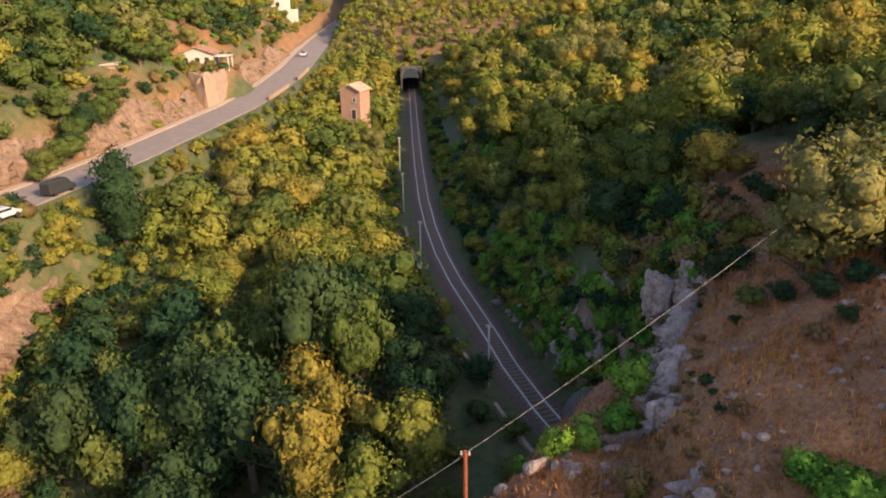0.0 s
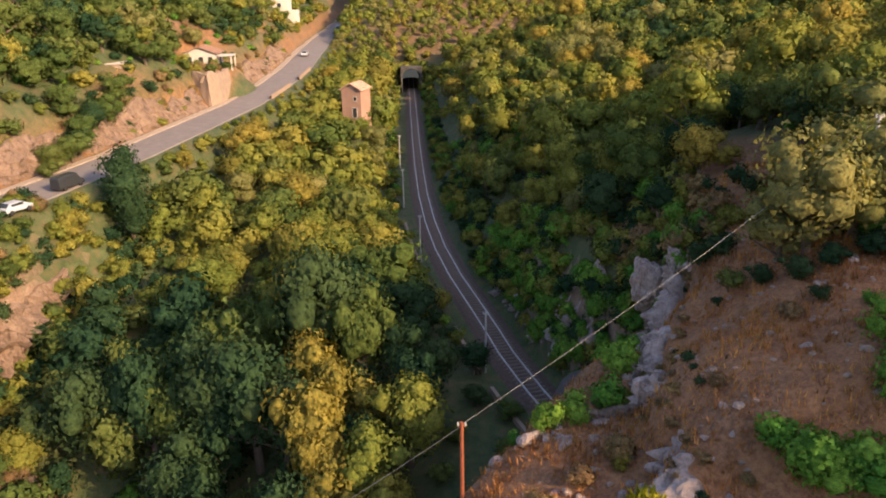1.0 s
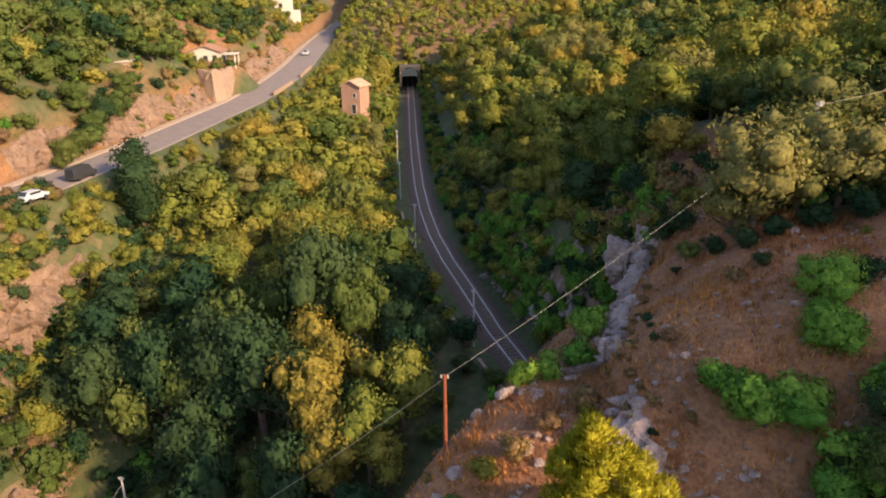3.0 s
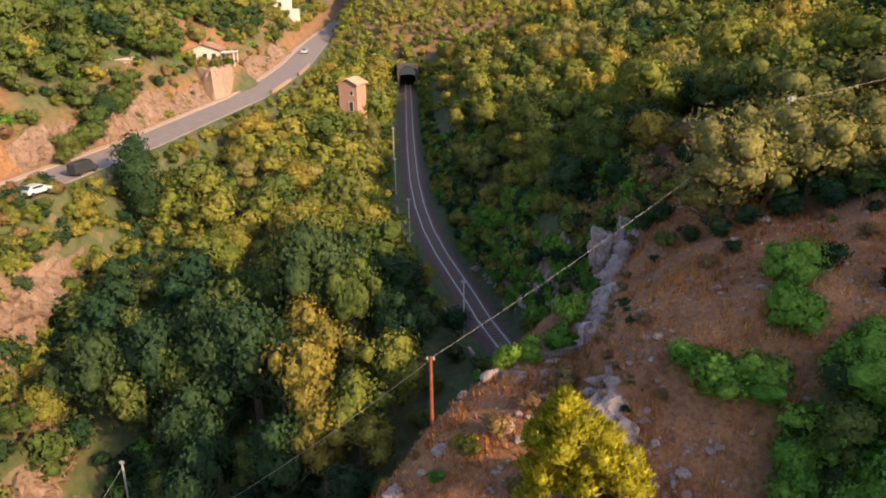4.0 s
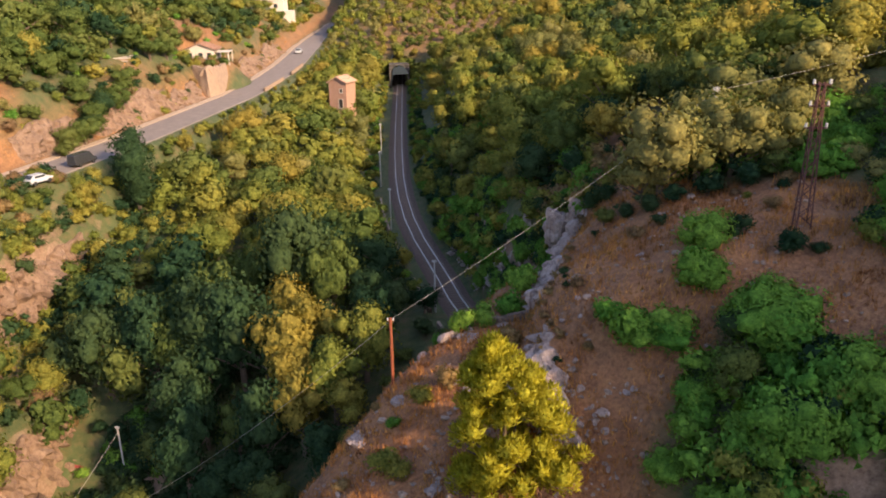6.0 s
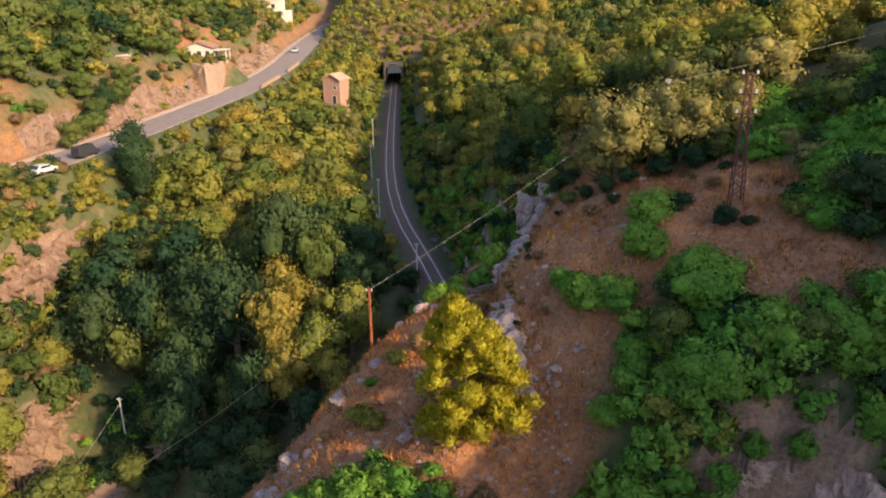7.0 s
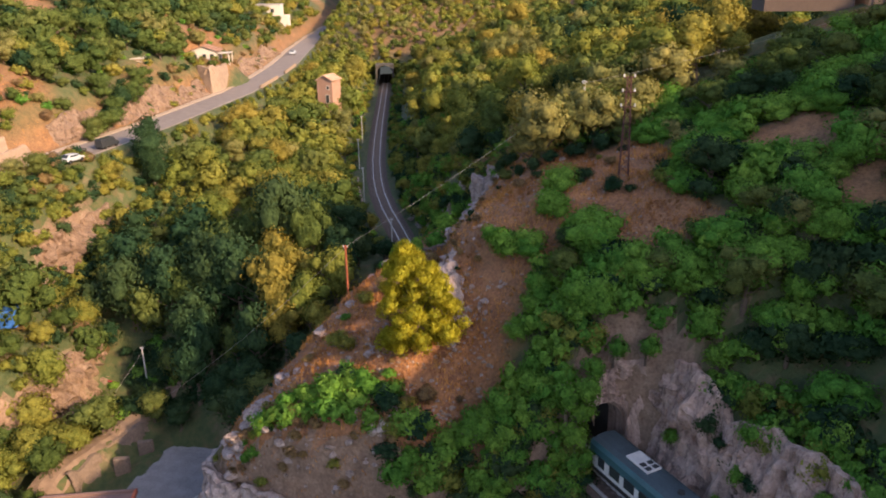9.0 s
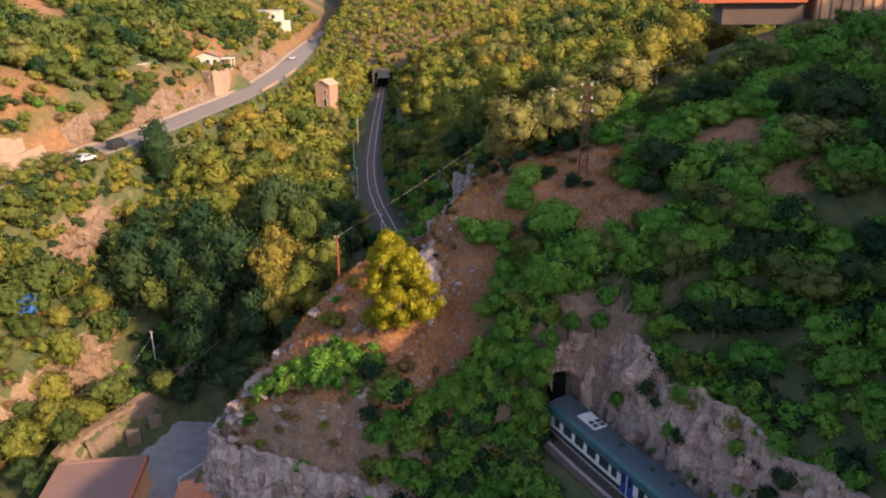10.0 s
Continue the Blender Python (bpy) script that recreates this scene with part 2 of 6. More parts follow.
def dryness(x, y):
    """1 where the grass is burnt and open, 0 under the woods."""
    e = (x - 13) * 0.76 - (y - 47) * 0.65
    on_spur = smooth(e, -2, 2) * smooth(y, 3, 7) * smooth(54 - y, 0, 5)
    a = on_spur * smooth(x, -13, -8) * smooth(np.interp(y, [6, 12, 18, 22, 26, 30, 34, 40, 54], [15.5, 17.0, 19, 23.5, 33, 34, 31, 21, 21]) - x, -2, 2)
    over = road_x(y) - x
    b = 0.8 * smooth(over, 4, 6) * smooth(12 - over, 0, 5)
    c = 0.55 * smooth(y, 226, 240) * smooth(x, -70, -40)
    patch = np.sin(x * 0.16 + 1.3 * np.sin(y * 0.09)) + np.sin(y * 0.15 + x * 0.07 + 1.0)
    hill = 0.75 * smooth(over, 8, 14) * smooth(patch, 0.3, 1.2)
    d = x - track_x(y)
    slope = 0.9 * smooth(d, 9, 14) * smooth(62 - y, 0, 8) * smooth(y, -20, 0) * smooth(patch, 1.6, 1.8)
    strip = smooth(x, 24, 27) * smooth(37.5 - x, 0, 2) * smooth(y - np.interp(x, [24, 28, 37], [20.5, 16.0, 14.4]), 0, 1.2) * smooth(np.interp(x, [24, 30, 34, 37], [30, 30, 22, 17]) - y, 0, 3)
    ledge = 0.9 * smooth(d, 7.5, 9.5) * smooth(24 - d, 0, 4) * smooth(y, 44, 47) * smooth(64 - y, 0, 5)
    bare = 0.9 * smooth(1 - np.hypot((x - 47) / 4.5, (y - 15.5) / 2.4), 0, 0.4)
    return np.maximum.reduce([a, b, c, hill, slope, strip, ledge, bare])


ground_mat, nt, b = material("ground", 0.95)
attr = nt.nodes.new("ShaderNodeAttribute")
attr.attribute_name = "dry"
geo = nt.nodes.new("ShaderNodeNewGeometry")
sep = nt.nodes.new("ShaderNodeSeparateXYZ")
nt.links.new(geo.outputs["True Normal"], sep.inputs[0])
n_broad, n_mid, n_fine = noise_tex(nt, 0.12, 5), noise_tex(nt, 0.7, 6, 0.65), noise_tex(nt, 3.5, 4, 0.7)
grass = ramp(nt, n_mid, ((0.3, (0.125, 0.052, 0.026)), (0.5, (0.30, 0.128, 0.054)), (0.68, (0.47, 0.215, 0.082))))
grass = mix(nt, 0.5, grass, ramp(nt, n_fine, ((0.35, (0.11, 0.050, 0.028)), (0.65, (0.44, 0.215, 0.095)))))
green = ramp(nt, n_mid, ((0.3, (0.036, 0.056, 0.018)), (0.5, (0.070, 0.086, 0.028)), (0.68, (0.12, 0.092, 0.042))))
grass = mix(nt, ramp(nt, n_broad, ((0.46, (0, 0, 0)), (0.64, (0.6, 0.6, 0.6)))), grass, ramp(nt, n_fine, ((0.35, (0.11, 0.062, 0.034)), (0.65, (0.30, 0.16, 0.082)))))
soil = mix(nt, attr.outputs["Fac"], green, grass)
rock = ramp(nt, n_mid, ((0.25, (0.09, 0.055, 0.034)), (0.5, (0.22, 0.135, 0.085)), (0.7, (0.36, 0.26, 0.19))))
rock = mix(nt, 0.45, rock, ramp(nt, n_fine, ((0.3, (0.07, 0.045, 0.03)), (0.6, (0.34, 0.235, 0.165)))))
mask_n = mix(nt, 0.5, n_mid, n_broad)
add = nt.nodes.new("ShaderNodeMath")
add.operation = "MULTIPLY_ADD"
nt.links.new(mask_n, add.inputs[0])
add.inputs[1].default_value = 0.55
nt.links.new(sep.outputs[2], add.inputs[2])
steepness = ramp(nt, add.outputs[0], ((0.54, (1, 1, 1)), (0.66, (0, 0, 0))))
nt.links.new(mix(nt, steepness, soil, rock), b.inputs["Base Color"])
bump(nt, b, mix(nt, 0.5, n_fine, n_mid), 0.9, 0.35)

me = bpy.data.meshes.new("ground")
ny, nx = X.shape
idx = np.arange(ny * nx).reshape(ny, nx)
quads = np.stack([idx[:-1, :-1], idx[:-1, 1:], idx[1:, 1:], idx[1:, :-1]], -1).reshape(-1, 4)
cx, cy = X.ravel()[quads].mean(1), Y.ravel()[quads].mean(1)
bore = (np.abs(cx - track_x(cy)) < 2.9) & (((cy > 8.0) & (cy < 14.5)) | ((cy > 220) & (cy < 231)) | ((cy > 41) & (cy < 46)))
quads = quads[~(bore & (Z.ravel()[quads].max(1) > track_z(cy) + 0.4) & (Z.ravel()[quads].mean(1) < track_z(cy) + np.where(cy < 20, 6.2, 7.2)))]
me.from_pydata(np.stack([X, Y, Z], -1).reshape(-1, 3).tolist(), [], quads.tolist())
me.attributes.new("dry", "FLOAT", "POINT").data.foreach_set("value", dryness(X, Y).ravel().astype(np.float32))
me.polygons.foreach_set("use_smooth", [True] * len(me.polygons))
me.materials.append(ground_mat)
ground = tagged(new("ground", me), "wooded limestone valley ground with burnt grass and bare rock", "ground", kind="structure")


# ---------------- builders ----------------
def part(name, bm, mat, parent=None, label=""):
    m = bpy.data.meshes.new(name)
    bm.to_mesh(m)
    bm.free()
    m.materials.append(mat)
    ob = new(name, m)
    ob.parent = parent
    return tagged(ob, label)


def raw(name, verts, faces, mats, parent=None, mat_index=None, shade=False):
    m = bpy.data.meshes.new(name)
    m.from_pydata([tuple(v) for v in verts], [], faces)
    for k in mats:
        m.materials.append(k)
    if mat_index is not None:
        m.polygons.foreach_set("material_index", mat_index)
    if shade:
        m.polygons.foreach_set("use_smooth", [True] * len(m.polygons))
    ob = new(name, m)
    ob.parent = parent
    return ob


def box(bm, cx, cy, cz, sx, sy, sz, turn=0.0, bevel=0.0):
    r = bmesh.ops.create_cube(bm, size=1.0)
    bmesh.ops.transform(bm, matrix=Matrix.Translation((cx, cy, cz)) @ Matrix.Rotation(turn, 4, "Z") @ Matrix.Diagonal((sx, sy, sz, 1)), verts=r["verts"])
    if bevel:
        bmesh.ops.bevel(bm, geom=list({e for v in r["verts"] for e in v.link_edges}), offset=bevel, segments=1, affect="EDGES")
    return r["verts"]


def tube(bm, a, b, ra, rb, sides=8):
    a, b = Vector(a), Vector(b)
    r = bmesh.ops.create_cone(bm, cap_ends=True, segments=sides, radius1=ra, radius2=rb, depth=(b - a).length)
    q = (b - a).to_track_quat("Z", "Y").to_matrix().to_4x4()
    bmesh.ops.transform(bm, matrix=Matrix.Translation((a + b) / 2) @ q, verts=r["verts"])
    return r["verts"]


ICO = bmesh.new()
bmesh.ops.create_icosphere(ICO, subdivisions=1, radius=1)
ICO_V = np.array([v.co[:] for v in ICO.verts])
ICO_F = [[v.index for v in f.verts] for f in ICO.faces]
ICO.free()


def crown_data(rng, radius, height, base, lobes, leaves, size, shape="round"):
    """Leaf blades round a number of lobes, with twiggy cores. Returns vertices, faces and rounded normals."""
    if shape == "round":
        c = rng.normal(size=(lobes, 3))
        c /= np.linalg.norm(c, axis=1)[:, None]
        c *= rng.uniform(0.15, 0.64, (lobes, 1))
        c = c * [radius, radius, height / 2] + [0, 0, base + height * 0.48]
        r = rng.uniform(0.34, 0.50, lobes) * radius
    elif shape == "column":
        z = np.linspace(0.06, 0.93, lobes)
        c = np.stack([rng.normal(0, 0.16, lobes) * radius, rng.normal(0, 0.16, lobes) * radius, base + z * height], -1)
        r = radius * np.interp(z, [0, 0.25, 0.75, 1], [0.62, 0.95, 0.85, 0.45]) * rng.uniform(0.85, 1.1, lobes)
    else:                                             # tiers of a pine
        z = rng.uniform(0.0, 1.0, lobes) ** 0.9
        a = rng.uniform(0, 2 * math.pi, lobes)
        w = radius * np.interp(z, [0, 0.25, 0.6, 0.85, 1], [0.70, 0.92, 0.66, 0.36, 0.04]) * rng.uniform(0.05, 1, lobes) ** 0.4
        c = np.stack([w * np.cos(a), w * np.sin(a), base + z * height * 0.9 + 0.12 * w], -1)
        c[:, 0] += 0.22 * radius * np.sin(z * 5.0)
        c[:, 2] += 0.9 * np.maximum(0, np.cos(a - 0.4)) * (z > 0.45)
        r = radius * np.interp(z, [0, 1], [0.18, 0.12]) * rng.uniform(0.6, 1.3, lobes)
    vs, fs, vn, off = [], [], [], 0
    for k in range(lobes):
        wob = 1 + rng.normal(0, 0.12, (len(ICO_V), 1))
        v = ICO_V * wob * r[k] * 0.64 * [1, 1, 0.85] + c[k]
        vs.append(v)
        vn.append(ICO_V)
        fs += [[i + off for i in f] for f in ICO_F]
        off += len(v)
    pick = rng.choice(lobes, leaves, p=r ** 2 / (r ** 2).sum())
    n = rng.normal(size=(leaves, 3))
    n[:, 2] += 0.35
    n /= np.linalg.norm(n, axis=1)[:, None]
    p = c[pick] + n * (r[pick] * rng.uniform(0.72, 1.18, leaves))[:, None] * [1, 1, 0.85]
    far = np.min(np.linalg.norm(p[:, None] - c[None], axis=2) / r[None] + 0.35 * (np.arange(lobes)[None] == pick[:, None]), axis=1)
    keep = far > 0.66
    p, n, pick = p[keep], n[keep], pick[keep]
    m = n + rng.normal(0, 0.36, n.shape)
    m /= np.linalg.norm(m, axis=1)[:, None]
    t = np.cross(m, rng.normal(size=n.shape))
    t /= np.linalg.norm(t, axis=1)[:, None]
    s = np.cross(m, t)
    slim = 0.75
    if shape == "pine":                               # tufts of needles that stand up and outwards
        s = n * 0.8 + [0, 0, 1.0] + rng.normal(0, 0.35, n.shape)
        s /= np.linalg.norm(s, axis=1)[:, None]
        t = np.cross(s, rng.normal(size=n.shape))
        t /= np.linalg.norm(t, axis=1)[:, None]
        slim = 0.5
    q = size * rng.uniform(0.6, 1.35, (len(p), 1))
    blade = np.stack([p - t * q * slim, p + t * q * slim, p + s * q * (1.25 if slim > 0.6 else 2.4) + m * q * 0.25], 1).reshape(-1, 3)
    vs.append(blade)
    mid = p - [0, 0, base + height * 0.42]
    soft = n * 0.6 + m * 0.16 + 0.55 * mid / np.linalg.norm(mid, axis=1)[:, None]
    soft /= np.linalg.norm(soft, axis=1)[:, None]
    vn.append(np.repeat(soft, 3, axis=0))
    k = np.arange(len(p)) * 3 + off
    fs += np.stack([k, k + 1, k + 2], -1).tolist()
    return np.concatenate(vs), fs, np.concatenate(vn)


def tree(kind, leaf, seed, radius, height, trunk, lobes, leaves, size, shape="round", label="", category="tree"):
    rng = np.random.default_rng(seed)
    root = new(kind)
    root.empty_display_size = 0.3
    tagged(root, label, category)
    bm = bmesh.new()
    lean = Vector((rng.normal(0, 0.08), rng.normal(0, 0.08), 1)) * (trunk + height * 0.45)
    tube(bm, (0, 0, -0.8), lean * 0.55, radius * 0.075 + 0.05, radius * 0.055 + 0.03, 7)
    tube(bm, lean * 0.55, lean, radius * 0.055 + 0.03, 0.04, 6)
    for k in range(5 if shape != "column" else 2):
        a, h = rng.uniform(0, 6.28), rng.uniform(0.35, 0.8)
        tube(bm, lean * h, lean * h + Vector((math.cos(a) * radius * 0.6, math.sin(a) * radius * 0.6, height * 0.22)), radius * 0.035 + 0.02, 0.025, 5)
    part("trunk", bm, BARK, root)
    v, f, vn = crown_data(rng, radius, height, trunk, lobes, leaves, size, shape)
    c = raw("crown", v, f, [LEAF[leaf]], root, shade=True)
    c.data.normals_split_custom_set_from_vertices(vn.tolist())
    return root


def put(ob, x, y, scale=1.0, turn=0.0, sink=0.0, tall=1.0):
    m = Matrix.Translation((x, y, ground_at(x, y) - sink)) @ Matrix.Rotation(turn, 4, "Z") @ Matrix.Diagonal((scale, scale, scale * tall, 1))
    c = copy_thing(ob, m)
    c.matrix_basis = m
    return c


# ---------------- more materials ----------------
def rock_material(name, dark, mid, light):
    m, nt, b = material(name, 0.92)
    co = nt.nodes.new("ShaderNodeTexCoord")
    mp = nt.nodes.new("ShaderNodeMapping")
    mp.inputs["Scale"].default_value = (1.0, 1.0, 0.28)
    nt.links.new(co.outputs["Object"], mp.inputs["Vector"])
    streak = node(nt, "ShaderNodeTexNoise", Scale=1.1, Detail=6, Roughness=0.65)
    nt.links.new(mp.outputs[0], streak.inputs["Vector"])
    patch, grain = noise_tex(nt, 0.35, 4), noise_tex(nt, 4.0, 5, 0.7)
    c = ramp(nt, streak.outputs[0], ((0.34, dark), (0.5, mid), (0.66, light)))
    c = mix(nt, 0.4, c, ramp(nt, patch, ((0.35, mid), (0.65, light))))
    c = mix(nt, 0.35, c, ramp(nt, grain, ((0.3, dark), (0.62, light))))
    weep = nt.nodes.new("ShaderNodeMapping")
    weep.inputs["Scale"].default_value = (1.0, 1.0, 0.07)
    nt.links.new(co.outputs["Object"], weep.inputs["Vector"])
    wn = node(nt, "ShaderNodeTexNoise", Scale=1.6, Detail=5, Roughness=0.7)
    nt.links.new(weep.outputs[0], wn.inputs["Vector"])
    c = mix(nt, ramp(nt, wn.outputs[0], ((0.52, (0, 0, 0)), (0.68, (0.75, 0.75, 0.75)))), c, dark)
    nt.links.new(c, b.inputs["Base Color"])
    bump(nt, b, mix(nt, 0.5, grain, streak.outputs[0]), 0.9, 0.3)
    return m


LIMESTONE = rock_material("limestone", (0.07, 0.045, 0.032), (0.25, 0.170, 0.122), (0.48, 0.36, 0.285))
PINKROCK = rock_material("pink_limestone", (0.065, 0.038, 0.030), (0.33, 0.205, 0.155), (0.60, 0.43, 0.345))
PALEROCK = rock_material("lilac_grey_limestone", (0.075, 0.046, 0.036), (0.29, 0.212, 0.178), (0.56, 0.45, 0.405))
ROADROCK = rock_material("road_cut_rock", (0.045, 0.026, 0.017), (0.16, 0.098, 0.064), (0.30, 0.205, 0.142))
BALLAST = plain("ballast", (0.10, 0.064, 0.047), 0.95, vary=0.5, scale=5, relief=0.6)
STEEL = plain("rail_steel", (0.62, 0.57, 0.54), 0.4, 0.35, vary=0.15, scale=8)
SLEEPER = plain("sleeper_concrete", (0.17, 0.125, 0.10), 0.9, vary=0.3, scale=3)
ASPHALT = plain("asphalt", (0.19, 0.16, 0.145), 0.9, vary=0.22, scale=1.2, relief=0.2)
VERGE = plain("verge_gravel", (0.33, 0.255, 0.19), 0.95, vary=0.3, scale=3)
CONCRETE = plain("concrete", (0.34, 0.31, 0.29), 0.9, vary=0.25, scale=1.5, relief=0.15)
PALE = plain("pale_stone_wall", (0.29, 0.205, 0.145), 0.9, vary=0.22, scale=1.5, relief=0.3)
DRYWALL = plain("dry_stone", (0.16, 0.115, 0.088), 0.95, vary=0.4, scale=6, relief=0.6)
DARKLINING = plain("tunnel_lining", (0.07, 0.062, 0.056), 0.95, vary=0.3, scale=1, relief=0.3)
RUST = plain("rusty_iron", (0.26, 0.075, 0.035), 0.8, 0.2, vary=0.35, scale=6)
DARKRUST = plain("dark_rusty_lattice", (0.10, 0.042, 0.035), 0.8, 0.2, vary=0.3, scale=6)
GALV = plain("galvanised_pole", (0.46, 0.44, 0.41), 0.6, 0.3, vary=0.15, scale=4)
PORCELAIN = plain("porcelain", (0.45, 0.44, 0.42), 0.25, vary=0.05)
WIRE = plain("wire", (0.36, 0.34, 0.31), 0.5, 0.4, vary=0.1)
PLASTER = plain("salmon_plaster", (0.34, 0.20, 0.14), 0.9, vary=0.15, scale=1.2, relief=0.1)
TILES = plain("roof_tiles", (0.46, 0.29, 0.20), 0.85, vary=0.25, scale=3, relief=0.5)
WHITE = plain("white_plaster", (0.50, 0.445, 0.385), 0.85, vary=0.08, scale=1)
# near-black panel colour in place of the shade inside an opening
DARKHOLE = plain("dark_opening", (0.03, 0.028, 0.026), 0.6, vary=0.2)
GLASS = plain("window_glass", (0.035, 0.04, 0.045), 0.12, vary=0.1)
TEAL = plain("teal_paint", (0.045, 0.115, 0.13), 0.45, vary=0.25, scale=1.5)
DEEPTEAL = plain("deep_teal_paint", (0.015, 0.075, 0.075), 0.4, vary=0.2, scale=1.5)
ROOFGREY = plain("railcar_roof", (0.055, 0.075, 0.085), 0.7, vary=0.3, scale=1.0)
LIGHTGREY = plain("roof_unit", (0.60, 0.56, 0.52), 0.6, vary=0.15, scale=3)
SIDEWHITE = plain("dirty_white_paint", (0.62, 0.60, 0.58), 0.5, vary=0.12, scale=1.5)
BLUE = plain("blue_paint", (0.02, 0.045, 0.24), 0.45, vary=0.15)
RED = plain("red_paint", (0.55, 0.05, 0.04), 0.5, vary=0.15)
BLACK = plain("black_underframe", (0.03, 0.029, 0.028), 0.8, vary=0.3)
ORANGE = plain("orange_render", (0.44, 0.11, 0.05), 0.85, vary=0.08, scale=0.6)
STRIPED = plain("ochre_cladding", (0.62, 0.34, 0.17), 0.8, vary=0.12, scale=0.8)
PINKROOF = plain("pink_roof_sheet", (0.20, 0.12, 0.10), 0.8, vary=0.12, scale=0.8)
CARWHITE = plain("white_car_paint", (0.42, 0.44, 0.47), 0.25, vary=0.03)
CARDARK = plain("dark_car_paint", (0.035, 0.037, 0.042), 0.25, vary=0.05)
TARP = plain("blue_tarpaulin", (0.03, 0.12, 0.42), 0.6, vary=0.2)
TYRE = plain("tyre_rubber", (0.02, 0.02, 0.02), 0.85, vary=0.2)


# ---------------- railway ----------------
def along(y, side=0.0, up=0.0):
    """A point beside the railway's centre line and the way it runs (towards the camera)."""
    dx = float(track_x(y + 0.5) - track_x(y - 0.5))
    s = Vector((1, -dx, 0)).normalized()
    return Vector((float(track_x(y)), y, float(track_z(y)) + up)) + s * side, s


def ribbon(name, profile, ys, mat, parent=None):
    vs, fs = [], []
    for y in ys:
        for s, h in profile:
            vs.append(along(y, s, h)[0])
    k = len(profile)
    for i in range(len(ys) - 1):
        fs += [(i * k + j, i * k + j + 1, (i + 1) * k + j + 1, (i + 1) * k + j) for j in range(k - 1)]
    return raw(name, vs, fs, [mat], parent)


YS = np.concatenate([np.arange(-70, 60, 1.5), np.arange(60, 130, 1.0), np.arange(130, 256, 2.0)])
bed = tagged(ribbon("railway_bed", [(-2.7, -0.45), (-1.75, -0.14), (1.75, -0.14), (2.7, -0.45)], YS, BALLAST), "brown stone ballast bed of a single railway line", "railway bed", kind="structure")
rail_profile = [(-0.07, -0.15), (-0.03, -0.05), (-0.045, 0.02), (0.045, 0.02), (0.03, -0.05), (0.07, -0.15)]
for s in (-0.7525, 0.7525):
    tagged(ribbon("rail", [(a + s, h + 0.02) for a, h in rail_profile], YS, STEEL), "worn shining steel rail on the ballast", "rail", "rails of the line", "structure")


def tunnel(y0, y1, name, spring=2.9, wide=2.25):
    """Arched lining between two places of the line, walls and vault."""
    arch = [(-wide, -0.3), (-wide, spring)] + [(-wide * math.cos(a), spring + wide * math.sin(a)) for a in np.linspace(0.3, math.pi - 0.3, 7)] + [(wide, spring), (wide, -0.3)]
    return tagged(ribbon(name, arch, np.linspace(y0, y1, 12), DARKLINING), "dark lining of a railway tunnel", "tunnel", kind="structure")


tunnel(11.2, 46.0, "tunnel_near", 4.0)
tunnel(223.4, 262.0, "tunnel_far", 4.3, 2.85)

# ---------------- road ----------------


def road_strip(name, profile, ys, mat):
    vs, fs = [], []
    for y in ys:
        dx = float(road_x(y + 2) - road_x(y - 2)) / 4
        side = Vector((1, -dx, 0)).normalized()
        c = Vector((float(road_x(y)), y, float(road_z(y))))
        vs += [c + side * s + Vector((0, 0, h)) for s, h in profile]
    k = len(profile)
    for i in range(len(ys) - 1):
        fs += [(i * k + j, i * k + j + 1, (i + 1) * k + j + 1, (i + 1) * k + j) for j in range(k - 1)]
    return raw(name, vs, fs, [mat])


RY = np.arange(-40, 500, 2.5)
tagged(road_strip("road", [(-3.8, 0.02), (0, 0.09), (3.8, 0.02), (4.2, -0.6)], RY, ASPHALT), "sunlit grey asphalt country road", "road", kind="structure")
tagged(road_strip("pavement", [(-5.3, -0.1), (-5.2, 0.2), (-3.84, 0.17), (-3.8, -0.1)], RY, VERGE), "pale gravel verge along the road", "verge", kind="structure")
for y0, y1 in ((146, 162), (170, 186)):
    tagged(road_strip("parapet", [(3.85, -0.3), (3.85, 0.75), (4.2, 0.75), (4.2, -0.5)], np.linspace(y0, y1, 8), PALE), "low pale stone parapet beside the road", "parapet", kind="structure")


for y0, y1 in ((47, 54), (57, 66), (72, 79), (84, 100)):
    tagged(ribbon("parapet", [(-4.05, -1.2), (-4.05, 0.42), (-3.7, 0.42), (-3.7, -0.9)], np.linspace(y0, y1, 9), PALE), "low crumbling stone kerb wall beside the railway", "wall", kind="structure")
tagged(ribbon("kerb", [(-2.1, -0.5), (-2.1, -0.02), (-1.9, -0.02), (-1.9, -0.5)], np.linspace(-30, 10.5, 30), CONCRETE), "pale concrete kerb beside the railway", "kerb", kind="structure")


